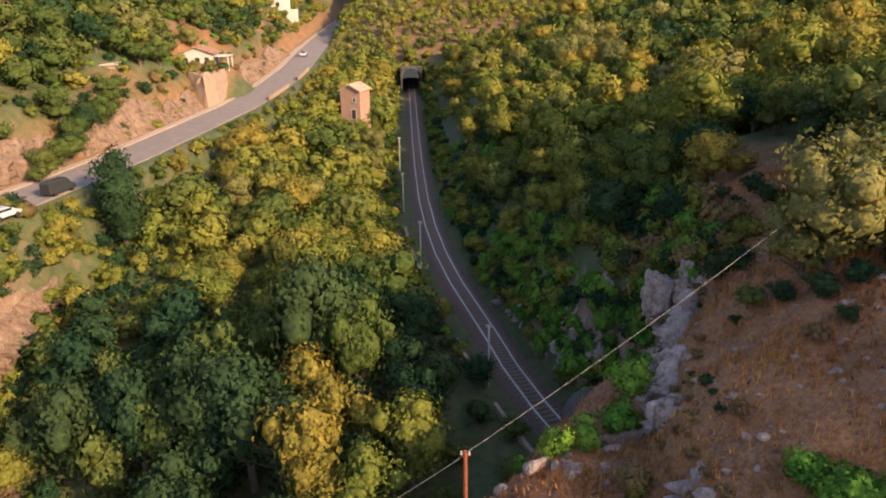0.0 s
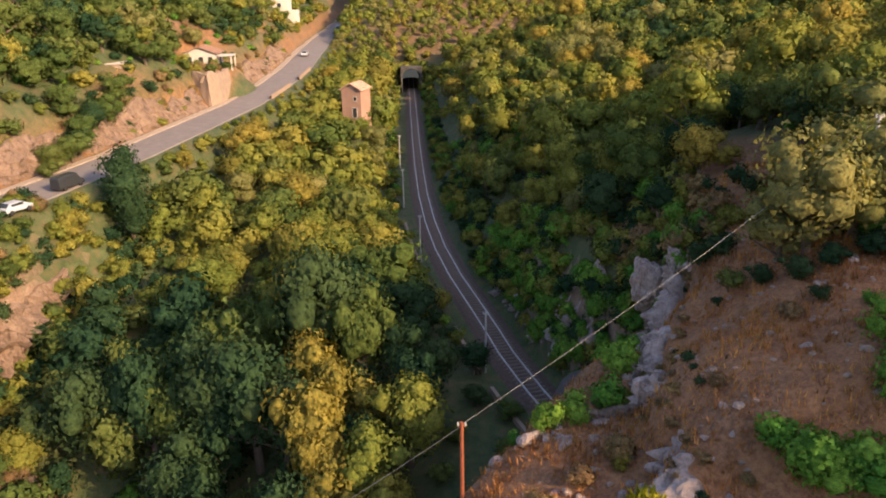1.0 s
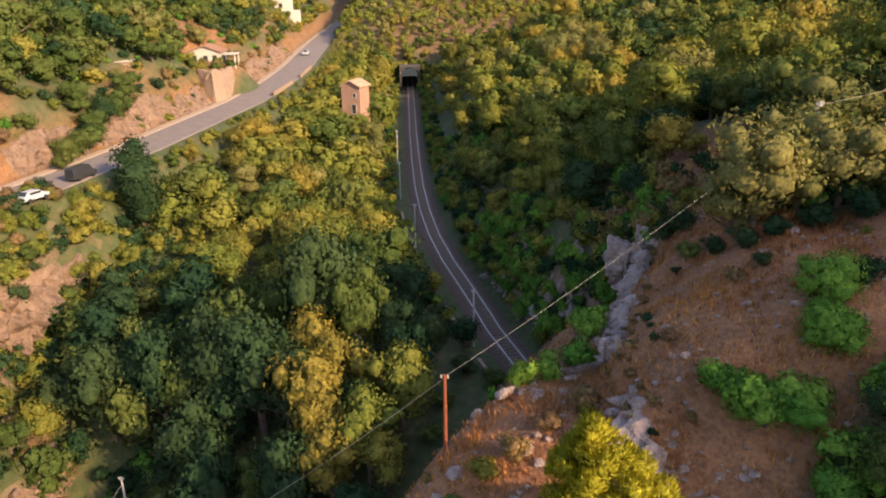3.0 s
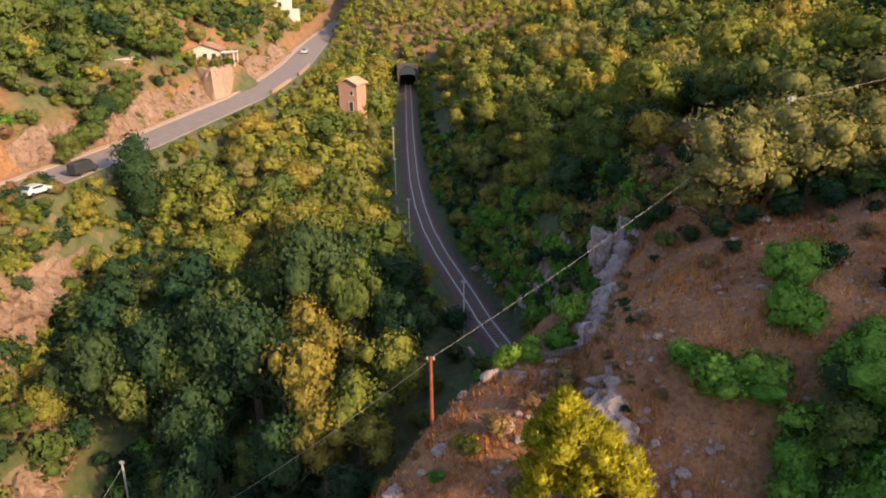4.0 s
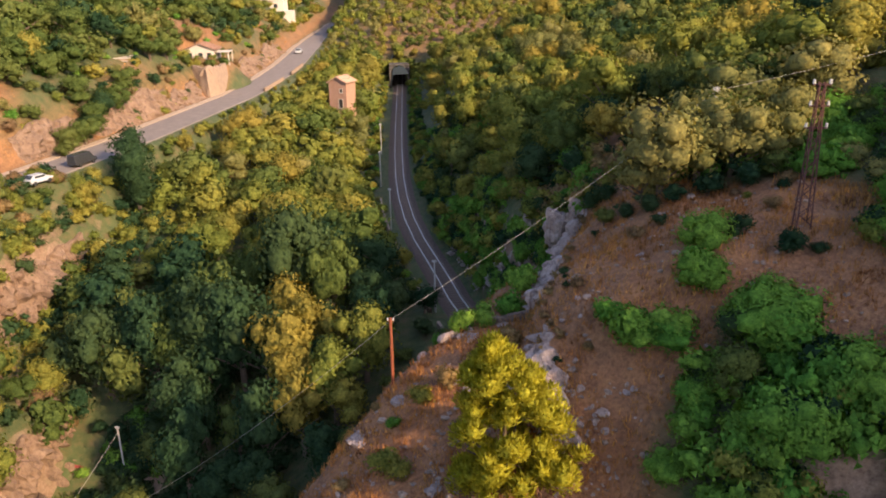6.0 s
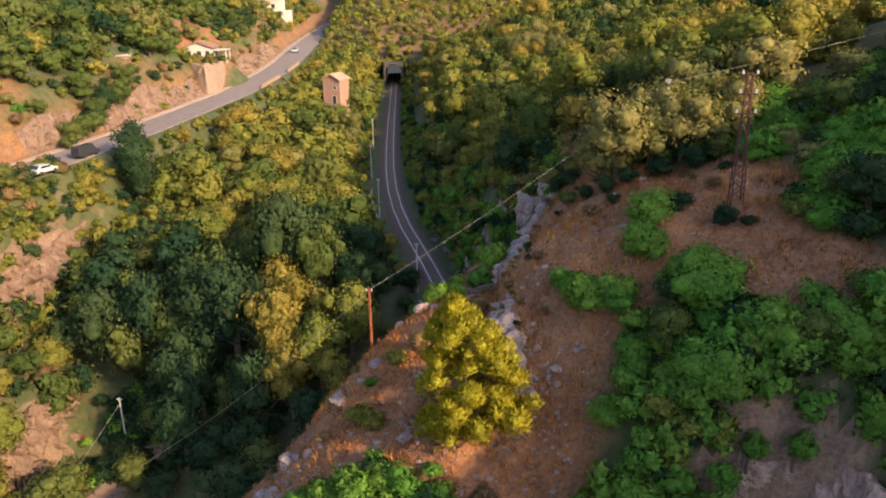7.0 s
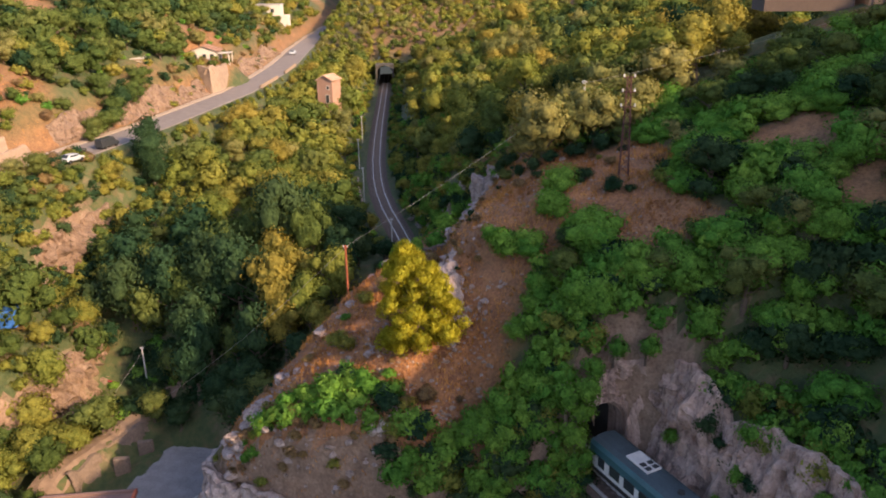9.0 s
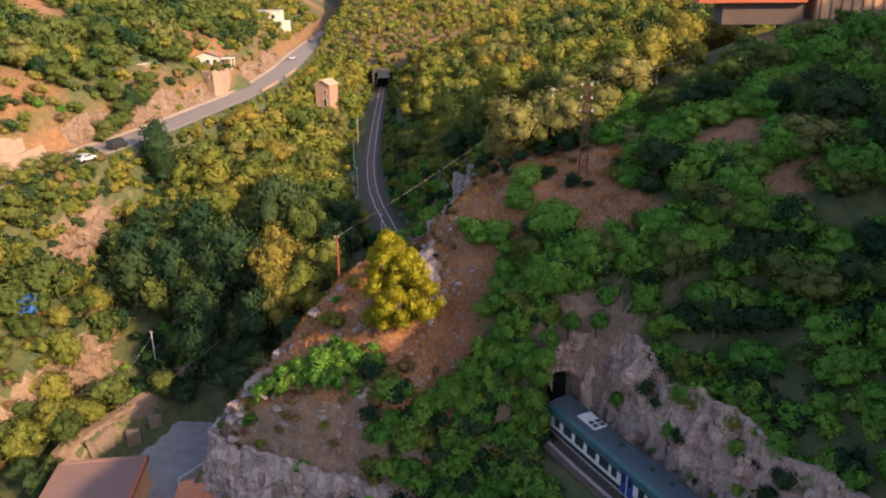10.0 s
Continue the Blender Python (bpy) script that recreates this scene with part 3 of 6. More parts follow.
# ---------------- rock faces ----------------
def rock_sheet(name, path, mat, label, amp=0.8, step=0.55, rows=12, hole=None, seed=0.0, category="rock face", flute=0.0, rough=0.35):
    """A craggy face. path: (x, y, foot, crest, set-back of the crest) from place to place; the face looks to the left of the path."""
    pts = [Vector(p[:2]) for p in path]
    at = [0.0]
    for a, b in zip(pts, pts[1:]):
        at.append(at[-1] + (b - a).length)
    n = max(2, int(at[-1] / step))
    grid = []
    for i in range(n + 1):
        s = at[-1] * i / n
        x, y, lo, hi, back = (float(np.interp(s, at, [p[k] for p in path])) for k in range(5))
        k = min(max(int(np.searchsorted(at, s)) - 1, 0), len(pts) - 2)
        w = (pts[k + 1] - pts[k]).normalized()
        out = Vector((-w.y, w.x, 0))
        col = []
        hi += 0.9 * noise.noise(Vector((s * 0.35, seed, 3))) + 1.1 * rough * noise.noise(Vector((s * 0.9, seed, 7)))
        for j in range(rows + 1):
            u = j / rows
            v = Vector((x, y, lo + (hi - lo) * u)) - out * back * (u ** 1.3)
            q = v * 0.33 + Vector((seed, 0, 0))
            crag = noise.fractal(q, 0.75, 2.2, 6) + 0.55 * noise.noise(Vector((v.x * 0.9, v.y * 0.9, v.z * 0.22 + seed))) + 0.3 * noise.noise(Vector((v.x * 2.3, v.y * 2.3, v.z * 0.5 + seed)))
            cell = noise.voronoi(Vector((v.x * 0.55, v.y * 0.55, v.z * 0.8 + seed)))[0]
            strata = v.z * 0.75 + 1.2 * noise.noise(v * 0.25)
            crag += 0.75 * (min(cell[1] - cell[0], 0.7) - 0.3) + 0.30 * (strata - math.floor(strata))
            crag += flute * (noise.noise(Vector((v.x * 1.1, v.y * 1.1, v.z * 0.10 + seed))) + 0.5 * abs(noise.noise(Vector((v.x * 2.6, v.y * 2.6, v.z * 0.25)))))
            chip = noise.voronoi(Vector((v.x * 1.25 + seed, v.y * 1.25, v.z * 1.0)))[0]
            crag += rough * (1.1 * min(chip[1] - chip[0], 0.6) - 0.55 * abs(noise.noise(v * 2.1)) - 0.9 * max(0.0, noise.noise(v * 0.8 + Vector((0, seed, 0)))))
            edge = min(1.0, 3 * min(u, 1 - u) + 0.35)
            col.append(v + out * amp * crag * edge + Vector((0, 0, 0.3 * amp * noise.noise(q * 2.1))))
        for b, z in ((0.45, 0.05), (1.0, -0.35), (1.8, -1.5)):
            col.append(col[rows] - out * b + Vector((0, 0, z)))
        grid.append(col)
    vs = [v for c in grid for v in c]
    fs = []
    k = rows + 4
    for i in range(n):
        for j in range(rows + 3):
            f = (i * k + j, (i + 1) * k + j, (i + 1) * k + j + 1, i * k + j + 1)
            if hole and hole(sum((vs[a] for a in f), Vector()) / 4):
                continue
            fs.append(f)
    ob = raw(name, vs, fs, [mat], shade=False)
    return tagged(ob, label, category, kind="structure")


def boulder(x, y, z, sx, sy, sz, seed, turn=0.0, label="weathered pale limestone outcrop", name="rock_outcrop", mat=None, category="rock"):
    """A rock broken along a few flat planes, with a rough skin."""
    dice = random.Random(int(seed * 97))
    cuts = [(Vector((dice.gauss(0, 1), dice.gauss(0, 1), dice.gauss(0.1, 0.8))).normalized(), dice.uniform(0.38, 0.8)) for _ in range(9)]
    bm = bmesh.new()
    bmesh.ops.create_icosphere(bm, subdivisions=5 if max(sx, sz) > 1.6 else 4 if max(sx, sz) > 1.0 else 3 if max(sx, sz) > 0.55 else 2, radius=1)
    for v in bm.verts:
        way = v.co.normalized()
        r = min([1.0] + [h / way.dot(n) for n, h in cuts if way.dot(n) > 0.05])
        q = way * 1.6 + Vector((seed * 3.1, seed, 0))
        r *= 1 + 0.07 * noise.fractal(q, 0.8, 2.1, 5) + 0.05 * noise.noise(q * 4)
        if max(sx, sz) > 1.25:
            cell = noise.voronoi(q * 1.5)[0]
            r *= 1 + 0.34 * (min(cell[1] - cell[0], 0.6) - 0.28) + 0.16 * noise.noise(Vector((q.x * 3, q.y * 3, q.z * 0.9))) - 0.12 * abs(noise.noise(q * 3.3))
        v.co = Vector((way.x * r * sx, way.y * r * sy, way.z * r * sz))
    bm.transform(Matrix.Rotation(turn, 4, "Z"))
    ob = part(name, bm, mat or LIMESTONE, None, label)
    ob["category"] = category
    ob.location = (x, y, z)
    return ob


# cut beside the lower line, from the portal outwards
face = [(22.4, 9.4, 2.6, 6.4, 0.6), (24.0, 10.2, 4.8, 7.8, 0.8), (26.0, 11.2, 4.9, 8.6, 0.8), (27.9, 11.6, 3.5, 9.0, 0.9)]
for y, high in ((10.2, 9.0), (8.0, 8.8), (5.6, 8.6), (4.4, 6.2), (2.4, 7.4), (-2.0, 7.8), (-6.0, 6.6), (-9.0, 7.2), (-16, 6.8), (-24, 6.4)):
    face.append((float(track_x(y)) + 3.1, y, float(track_z(y)) - 1.0, high, 2.3))
rock_sheet("rock_face_portal", face[::-1], PINKROCK, "streaked pinkish limestone face above the tunnel mouth", 0.7, 0.28, 36, None, 2.0, flute=1.3, rough=0.6)


def portal(y, half, high, mat, name, label, forward, craggy=0.35, thick=2.2, spring=2.9, wide=2.1):
    """The wall round a tunnel mouth, with its arch, standing across the line."""
    p, side = along(y, 0, 0)
    out = Vector((side.y, -side.x, 0))
    if out.y > 0:
        out = -out
    p = p + out * forward
    n = 28
    inner, outer = [], []
    for i in range(n + 1):
        u = i / n
        if u < 0.25:
            inner.append((-wide, -0.5 + (spring + 0.5) * u / 0.25))
        elif u > 0.75:
            inner.append((wide, spring - (spring + 0.5) * (u - 0.75) / 0.25))
        else:
            a = math.pi * (u - 0.25) / 0.5
            inner.append((-wide * math.cos(a), spring + wide * math.sin(a)))
        if u < 0.25:
            outer.append((-half, -0.5 + (high + 0.5) * u / 0.25))
        elif u > 0.75:
            outer.append((half, high - (high + 0.5) * (u - 0.75) / 0.25))
        else:
            outer.append((-half + 2 * half * (u - 0.25) / 0.5, high))
    vs, fs, rings = [], [], 7
    for r in range(-1, rings + 1):
        for (ix, iz), (ox, oz) in zip(inner, outer):
            w = max(0, r) / (rings - 1) if r < rings else 1.0
            x, z = ix + (ox - ix) * w, iz + (oz - iz) * w
            v = p + side * x + Vector((0, 0, z))
            crag = craggy * (noise.fractal(v * 0.5, 0.8, 2.1, 5) * 1.4) * min(1, w * 3)
            depth = -thick if r in (-1, rings) else crag - 0.35 * (z / high) ** 2 * 3 * craggy
            vs.append(v + out * depth + Vector((0, 0, 0.4 * craggy * noise.noise(v))) * w)
    k = n + 1
    for r in range(rings + 1):
        fs += [(r * k + i, r * k + i + 1, (r + 1) * k + i + 1, (r + 1) * k + i) for i in range(n)]
    return tagged(raw(name, vs, fs, [mat]), label, "tunnel portal", kind="structure")


portal(11.2, 3.0, 6.9, PINKROCK, "portal_near", "rough limestone tunnel mouth with a dark arch", 1.3, 0.7, spring=4.0)
# far headwall takes the dark lining colour to merge with its shaded mouth
portal(223.6, 3.2, 7.3, DARKLINING, "portal_far", "stone tunnel portal below the wooded hill", 0.8, 0.15, 14.0, 4.3, 2.7)
# crag along the edge of the spur, and the broken bank over the line
bank = [(float(track_x(y)) + 3.7, float(y), float(track_z(y)) - 0.5, float(np.interp(y, [45, 50, 57, 63, 68, 76], [9.6, 11.4, 10.8, 8.6, 5.4, 2.4])), float(np.interp(y, [45, 60, 76], [3.6, 3.6, 1.8]))) for y in np.arange(45, 77, 2.5)]
rock_sheet("rock_face_bank", bank, PALEROCK, "broken limestone face above the railway, hung with creepers", 1.0, 0.34, 28, None, 7.0, flute=0.9, rough=0.8)
# the pale crag along the edge of the spur
crag = [(9.9, 17.0, 4.6, 6.6, 1.2), (9.9, 20.4, 5.8, 10.0, 1.5), (9.9, 23.6, 7.2, 11.8, 1.6), (10.1, 26.4, 8.0, 12.7, 1.6), (10.4, 28.6, 8.6, 11.9, 1.0), (10.7, 30.6, 8.8, 11.2, 0.8), (10.3, 33.2, 9.0, 13.2, 1.0), (11.2, 36.0, 9.0, 11.6, 0.8), (11.5, 39.0, 9.0, 13.4, 1.0), (12.2, 42.0, 8.8, 12.4, 1.0), (12.4, 45.6, 8.4, 14.8, 1.4)]
rock_sheet("rock_face_crag", crag, PALEROCK, "weathered lilac-grey limestone crag along the edge of the spur", 1.2, 0.24, 26, None, 23.0, flute=0.8, rough=1.0)
# headland over the yard
head = [(-14.9, 23.0, -19.5, -9.0, 1.6), (-14.4, 18.6, -19.5, -7.6, 1.4)]
for x in (-13.0, -11.0, -8.5, -6.0, -3.0, 0.0, 3.0, 6.0, 9.0, 12.0):
    head.append((x, float(np.interp(x, [-14, -9, 0, 12], [15, 11.6, 8.9, 7.6])) - 1.5, -19.0, float(np.interp(x, [-13, -6, 2, 12], [-6.6, -6.2, -6.4, -8.0])), 0.5))
rock_sheet("rock_face_headland", head[::-1], PALEROCK, "overhanging weathered limestone headland", 0.9, 0.34, 30, None, 9.0, flute=1.3, rough=0.7)
# cliffs of the gorge
rock_sheet("rock_face_gorge", [(-50, 51.0, -15, -7.5, 1.0), (-45.2, 48.9, -18, -8.6, 0.8), (-42.6, 46.6, -19, -8.9, 0.7), (-41.9, 43, -19, -9.1, 0.8), (-41.5, 37, -19, -9.8, 1.0), (-42.5, 32, -19, -10.2, 1.2), (-44.4, 27, -19, -11.2, 1.2), (-47.4, 22, -19, -12.2, 1.2)], ROADROCK,
           "sunlit ochre limestone cliff of the gorge", 2.0, 0.45, 18, None, 13.0)
rock_sheet("rock_face_upper", [(-52.6, 72, -4, 2.6, 1.5), (-53.8, 67, -8, 1.6, 1.2), (-54.8, 61.5, -9, 1.2, 1.2), (-57.0, 57, -9, 0.6, 1.2), (-63, 53, -9, 1.4, 1.2), (-70, 50, -8, 2.5, 1.2)], ROADROCK,
           "bare pinkish limestone wall below the road", 2.2, 0.5, 18, None, 17.0)
# cut above the road
for k, (y0, y1, h) in enumerate(((82, 136, 5.6), (142, 215, 4.6))):
    pts = []
    for y in np.linspace(y0, y1, 9):
        pts.append((float(road_x(y)) - 5.4, y, float(road_z(y)) - 0.4, float(road_z(y)) + h * (0.75 + 0.25 * math.sin(y * 0.23)), 2.6))
    rock_sheet("rock_face_road", pts[::-1], ROADROCK, "sunlit ochre rock cut beside the road", 1.1, 0.65, 10, None, 20.0 + k)

# crags and boulders on the spur and the headland: place and half sizes
CRAGS = (((13.4, 48.2), 2.1, 1.9, 3.4), ((14.4, 46.6), 1.5, 1.4, 2.2), ((12.4, 46.8), 1.4, 1.2, 2.6), ((12.6, 50.2), 1.3, 1.2, 2.2), ((9.6, 56.0), 1.2, 1.2, 1.5), ((15.2, 19.9), 0.8, 0.5, 0.35), ((13.3, 19.6), 0.9, 0.7, 0.4), ((12.0, 21.4), 0.7, 0.5, 0.4), ((5.0, 25.6), 1.1, 0.8, 0.7), ((3.6, 32.2), 1.1, 0.8, 0.7), ((5.6, 31.0), 1.0, 0.7, 0.6), ((20.1, 34.1), 0.6, 0.4, 0.4), ((18.0, 28.9), 0.5, 0.4, 0.3), ((22.4, 35.6), 0.7, 0.4, 0.4), ((10.8, 59.2), 1.2, 1.0, 1.2), ((9.4, 57.0), 0.9, 0.8, 1.0),
         ((-7.8, 13.7), 1.8, 1.3, 1.3), ((-7.1, 16.6), 1.9, 1.3, 1.3), ((-5.9, 20.6), 1.3, 0.9, 0.7), ((-2.4, 24.2), 1.4, 0.9, 0.7), ((0.6, 25.6), 1.0, 0.8, 0.5), ((4.6, 17.1), 1.3, 0.8, 0.5), ((6.0, 18.2), 0.9, 0.6, 0.4), ((9.2, 9.9), 1.3, 0.8, 1.0), ((7.2, 9.6), 1.4, 0.8, 0.8), ((4.4, 10.6), 1.0, 0.7, 0.6), ((-9.4, 13.6), 1.1, 0.9, 0.7), ((-10.6, 15.4), 1.0, 0.8, 0.6), ((-8.0, 13.0), 0.8, 0.7, 0.5), ((-4.6, 12.2), 1.0, 0.7, 0.5), ((-11.6, 18.4), 1.1, 0.9, 0.7), ((-1.0, 13.4), 0.9, 0.6, 0.4), ((2.2, 15.2), 0.9, 0.6, 0.4), ((7.6, 12.8), 0.8, 0.6, 0.5))
for k, ((x, y), sx, sy, sz) in enumerate(CRAGS):
    boulder(x, y, ground_at(x, y) - sz * 0.05, sx, sy, sz, 1.7 * k + 1, k * 0.8, mat=PALEROCK)
dice = random.Random(21)
CLUSTERS = ((13.8, 47.6, 0.8, 1.2, 5, 1.1), (14.2, 44.6, 0.8, 1.2, 6, 0.7), (9.2, 29.4, 0.5, 2.3, 8, 0.6), (9.0, 24.4, 0.5, 1.8, 8, 0.6), (12.9, 25.8, 0.8, 1.8, 8, 0.4), (5.4, 25.8, 0.8, 0.9, 8, 0.5), (4.0, 32.0, 1.2, 0.5, 9, 0.45), (14.8, 19.8, 1.3, 0.5, 9, 0.32), (12.8, 20.4, 1.2, 0.8, 9, 0.3), (11.8, 17.6, 1.4, 1.2, 9, 0.3), (19.6, 33.2, 2.2, 2.0, 8, 0.26), (25.0, 33.4, 3.0, 1.2, 9, 0.28),
            (-7.0, 16.4, 1.4, 1.0, 8, 0.7), (-9.6, 13.4, 1.6, 1.6, 20, 0.45), (-4.6, 9.6, 2.6, 0.9, 16, 0.4), (1.6, 9.0, 2.2, 0.9, 14, 0.4), (-5.4, 20.4, 1.2, 0.8, 7, 0.45), (-2.0, 23.6, 1.0, 0.7, 6, 0.45), (5.4, 17.2, 1.6, 0.6, 9, 0.34), (8.4, 10.2, 1.3, 0.6, 10, 0.6), (5.4, 10.6, 1.4, 0.6, 9, 0.5), (-4.0, 12.4, 1.8, 0.6, 9, 0.4), (3.0, 14.6, 2.4, 0.9, 10, 0.3), (10.6, 12.6, 1.6, 1.0, 8, 0.3), (-9.0, 12.2, 1.2, 0.8, 10, 0.7), (-3.0, 10.2, 2.6, 0.6, 14, 0.5), (4.0, 9.0, 2.0, 0.6, 10, 0.5), (-6.4, 14.6, 0.8, 0.6, 6, 0.8), (12.0, 15.4, 2.4, 1.4, 22, 0.24), (14.6, 20.3, 1.6, 0.35, 14, 0.32), (9.6, 12.6, 2.2, 0.6, 14, 0.28), (14.8, 17.2, 1.4, 0.8, 12, 0.26), (1.0, 17.6, 2.4, 1.2, 14, 0.3))
for cx, cy, wx, wy, n, size in CLUSTERS:
    for k in range(n):
        x, y, s = dice.gauss(cx, wx), dice.gauss(cy, wy), size * dice.uniform(0.45, 1.35)
        boulder(x, y, ground_at(x, y) - s * 0.12, s * dice.uniform(0.8, 1.3), s * dice.uniform(0.6, 1.0), s * dice.uniform(0.5, 0.9), dice.uniform(1, 90), dice.uniform(0, 3.1), "broken pale limestone rock in burnt grass", mat=PALEROCK)


# ---------------- railcar ----------------
def railcar(front_y, back_y):
    a, b = along(front_y)[0], along(back_y)[0]
    mid = (a + b) / 2
    way = (a - b).normalized()
    root = new("railcar")
    tagged(root, "teal and white diesel railcar with blue doors on the line", "train")
    L = (a - b).length
    side = Vector((way.y, -way.x, 0)).normalized()
    up = side.cross(way)
    rot = Matrix((side, way, up)).transposed().to_4x4()
    root.matrix_world = Matrix.Translation(mid) @ rot
    h = L / 2

    def lofted(name, prof, mat, y0, y1, label="", taper=0.0):
        bm = bmesh.new()
        loops = []
        for y, k in ((y0, 1.0), (y0 + 0.6, 1.0), (y1 - 0.6, 1.0), (y1, 1 - taper)):
            loops.append([bm.verts.new((x * k, y, z)) for x, z in prof])
        for p, q in zip(loops, loops[1:]):
            for i in range(len(prof)):
                bm.faces.new((p[i], p[(i + 1) % len(prof)], q[(i + 1) % len(prof)], q[i]))
        bm.faces.new(loops[0][::-1])
        bm.faces.new(loops[-1])
        return part(name, bm, mat, root, label)

    lofted("lower_body", [(-1.42, 0.95), (1.42, 0.95), (1.44, 1.5), (1.44, 2.35), (-1.44, 2.35), (-1.44, 1.5)], SIDEWHITE, -h, h - 0.25, "dirty white lower side", 0.06)
    lofted("upper_body", [(-1.44, 2.354), (1.44, 2.354), (1.42, 3.1), (1.22, 3.45), (-1.22, 3.45), (-1.42, 3.1)], TEAL, -h, h - 0.35, "teal upper side", 0.08)
    lofted("roof", [(-1.2, 3.454), (1.2, 3.454), (0.75, 3.68), (0, 3.75), (-0.75, 3.68)], ROOFGREY, -h + 0.1, h - 0.7, "grimy grey roof", 0.1)
    bm = bmesh.new()
    box(bm, 0, h - 0.1, 1.75, 2.66, 0.5, 1.5, 0, 0.12)
    nose = part("cab_front", bm, DEEPTEAL, root, "deep teal cab front")
    bm = bmesh.new()
    box(bm, 0, h + 0.02, 2.85, 2.3, 0.5, 0.72, 0, 0.1)
    part("windscreen", bm, GLASS, nose, "dark windscreen")
    bm = bmesh.new()
    box(bm, 0, h + 0.2, 0.88, 2.5, 0.3, 0.26, 0, 0.05)
    part("buffer_beam", bm, RED, root, "red buffer beam")
    for s in (-0.85, 0.85):
        bm = bmesh.new()
        tube(bm, (s, h + 0.3, 0.9), (s, h + 0.7, 0.9), 0.16, 0.22, 10)
        part("buffer", bm, BLACK, root)
        bm = bmesh.new()
        tube(bm, (s, h + 0.14, 1.35), (s, h + 0.2, 1.35), 0.13, 0.13, 10)
        part("headlight", bm, PORCELAIN, root)
    for s in (-1, 1):
        for y, w in ((-10.6, 0.7), (-8.9, 1.15), (-7.1, 1.15), (-5.3, 1.15), (-3.5, 1.15), (-2.1, 0.6), (1.4, 0.6), (2.8, 1.15), (4.6, 1.15), (6.3, 1.0), (10.6, 0.8)):
            bm = bmesh.new()
            box(bm, s * 1.446, y, 2.02, 0.03, w + 0.14, 0.98, 0, 0.01)
            pane = part("window", bm, BLACK, root, "black rubber-framed window")
            bm = bmesh.new()
            box(bm, s * 1.464, y, 2.02, 0.02, w, 0.82, 0, 0.008)
            part("pane", bm, GLASS, pane)
        for y in (-0.4, 8.4):
            for side in (-0.42, 0.42):
                bm = bmesh.new()
                box(bm, s * 1.448, y + side, 1.75, 0.05, 0.74, 2.05, 0, 0.02)
                leaf = part("door", bm, BLUE, root, "blue folding passenger door")
                bm = bmesh.new()
                box(bm, s * 1.478, y + side, 2.2, 0.02, 0.36, 0.8)
                part("door_window", bm, GLASS, leaf)
            bm = bmesh.new()
            box(bm, s * 1.47, y, 1.75, 0.05, 0.09, 2.05)
            part("door_post", bm, SIDEWHITE, root, "white strip between the door leaves")
        bm = bmesh.new()
        box(bm, s * 1.43, 0, 1.06, 0.06, L - 1.2, 0.2)
        part("skirt", bm, BLACK, root)
    for y in (-h + 5.0, h - 5.0):
        bm = bmesh.new()
        box(bm, 0, y, 3.8, 1.5, 2.6, 0.22, 0, 0.06)
        unit = part("roof_unit", bm, LIGHTGREY, root, "pale roof cooling unit")
        for dx in (-0.36, 0.36):
            for dy in (0.35, 0.95):
                bm = bmesh.new()
                box(bm, dx, y + dy, 3.915, 0.52, 0.46, 0.03)
                part("vent", bm, BLACK, unit, "dark louvred vent")
    for y, r in ((-3.0, 0.3), (0.9, 0.26), (3.2, 0.2)):
        bm = bmesh.new()
        tube(bm, (0, y, 3.72), (0, y, 3.92), r, r * 0.8, 10)
        part("roof_vent", bm, BLACK, root, "round dark roof ventilator")
    for y in (-h + 3.6, h - 3.6):
        bm = bmesh.new()
        box(bm, 0, y, 0.55, 2.2, 3.4, 0.4, 0, 0.05)
        bogie = part("bogie", bm, BLACK, root)
        for dy in (-1.2, 1.2):
            for s in (-0.75, 0.75):
                bm = bmesh.new()
                tube(bm, (s - 0.06, y + dy, 0.47), (s + 0.06, y + dy, 0.47), 0.45, 0.45, 16)
                part("wheel", bm, BLACK, bogie)
    bm = bmesh.new()
    box(bm, 0, 0, 0.7, 2.3, L - 9, 0.45, 0, 0.05)
    part("underframe", bm, BLACK, root)
    return root


railcar(-10.0, 10.2)


# ---------------- poles and wires ----------------
def wire(a, b, sag, r=0.022, label="thin overhead wire strung across the valley"):
    cu = bpy.data.curves.new("overhead_wire", "CURVE")
    cu.dimensions, cu.bevel_depth, cu.bevel_resolution = "3D", r, 1
    sp = cu.splines.new("POLY")
    n = 20
    sp.points.add(n)
    for i in range(n + 1):
        u = i / n
        p = Vector(a).lerp(Vector(b), u) - Vector((0, 0, 4 * sag * u * (1 - u)))
        sp.points[i].co = (*p, 1)
    cu.materials.append(WIRE)
    return tagged(new("overhead_wire", cu), label, "wire", "wires over the valley")


def simple_pole(name, x, y, z0, z1, r, mat, label, category="pole", cap=None):
    root = new(name)
    root.location = (x, y, z0)
    tagged(root, label, category)
    bm = bmesh.new()
    tube(bm, (0, 0, -0.8), (0, 0, z1 - z0), r * 1.25, r, 8)
    part("shaft", bm, mat, root)
    bm = bmesh.new()
    box(bm, 0, 0, z1 - z0 - 0.25, 0.5, 0.08, 0.08)
    part("bracket", bm, mat, root)
    for s in (-0.22, 0.22):
        bm = bmesh.new()
        tube(bm, (s, 0, z1 - z0 - 0.22), (s, 0, z1 - z0 - 0.02), 0.07, 0.05, 8)
        part("insulator", bm, PORCELAIN, root)
    return root


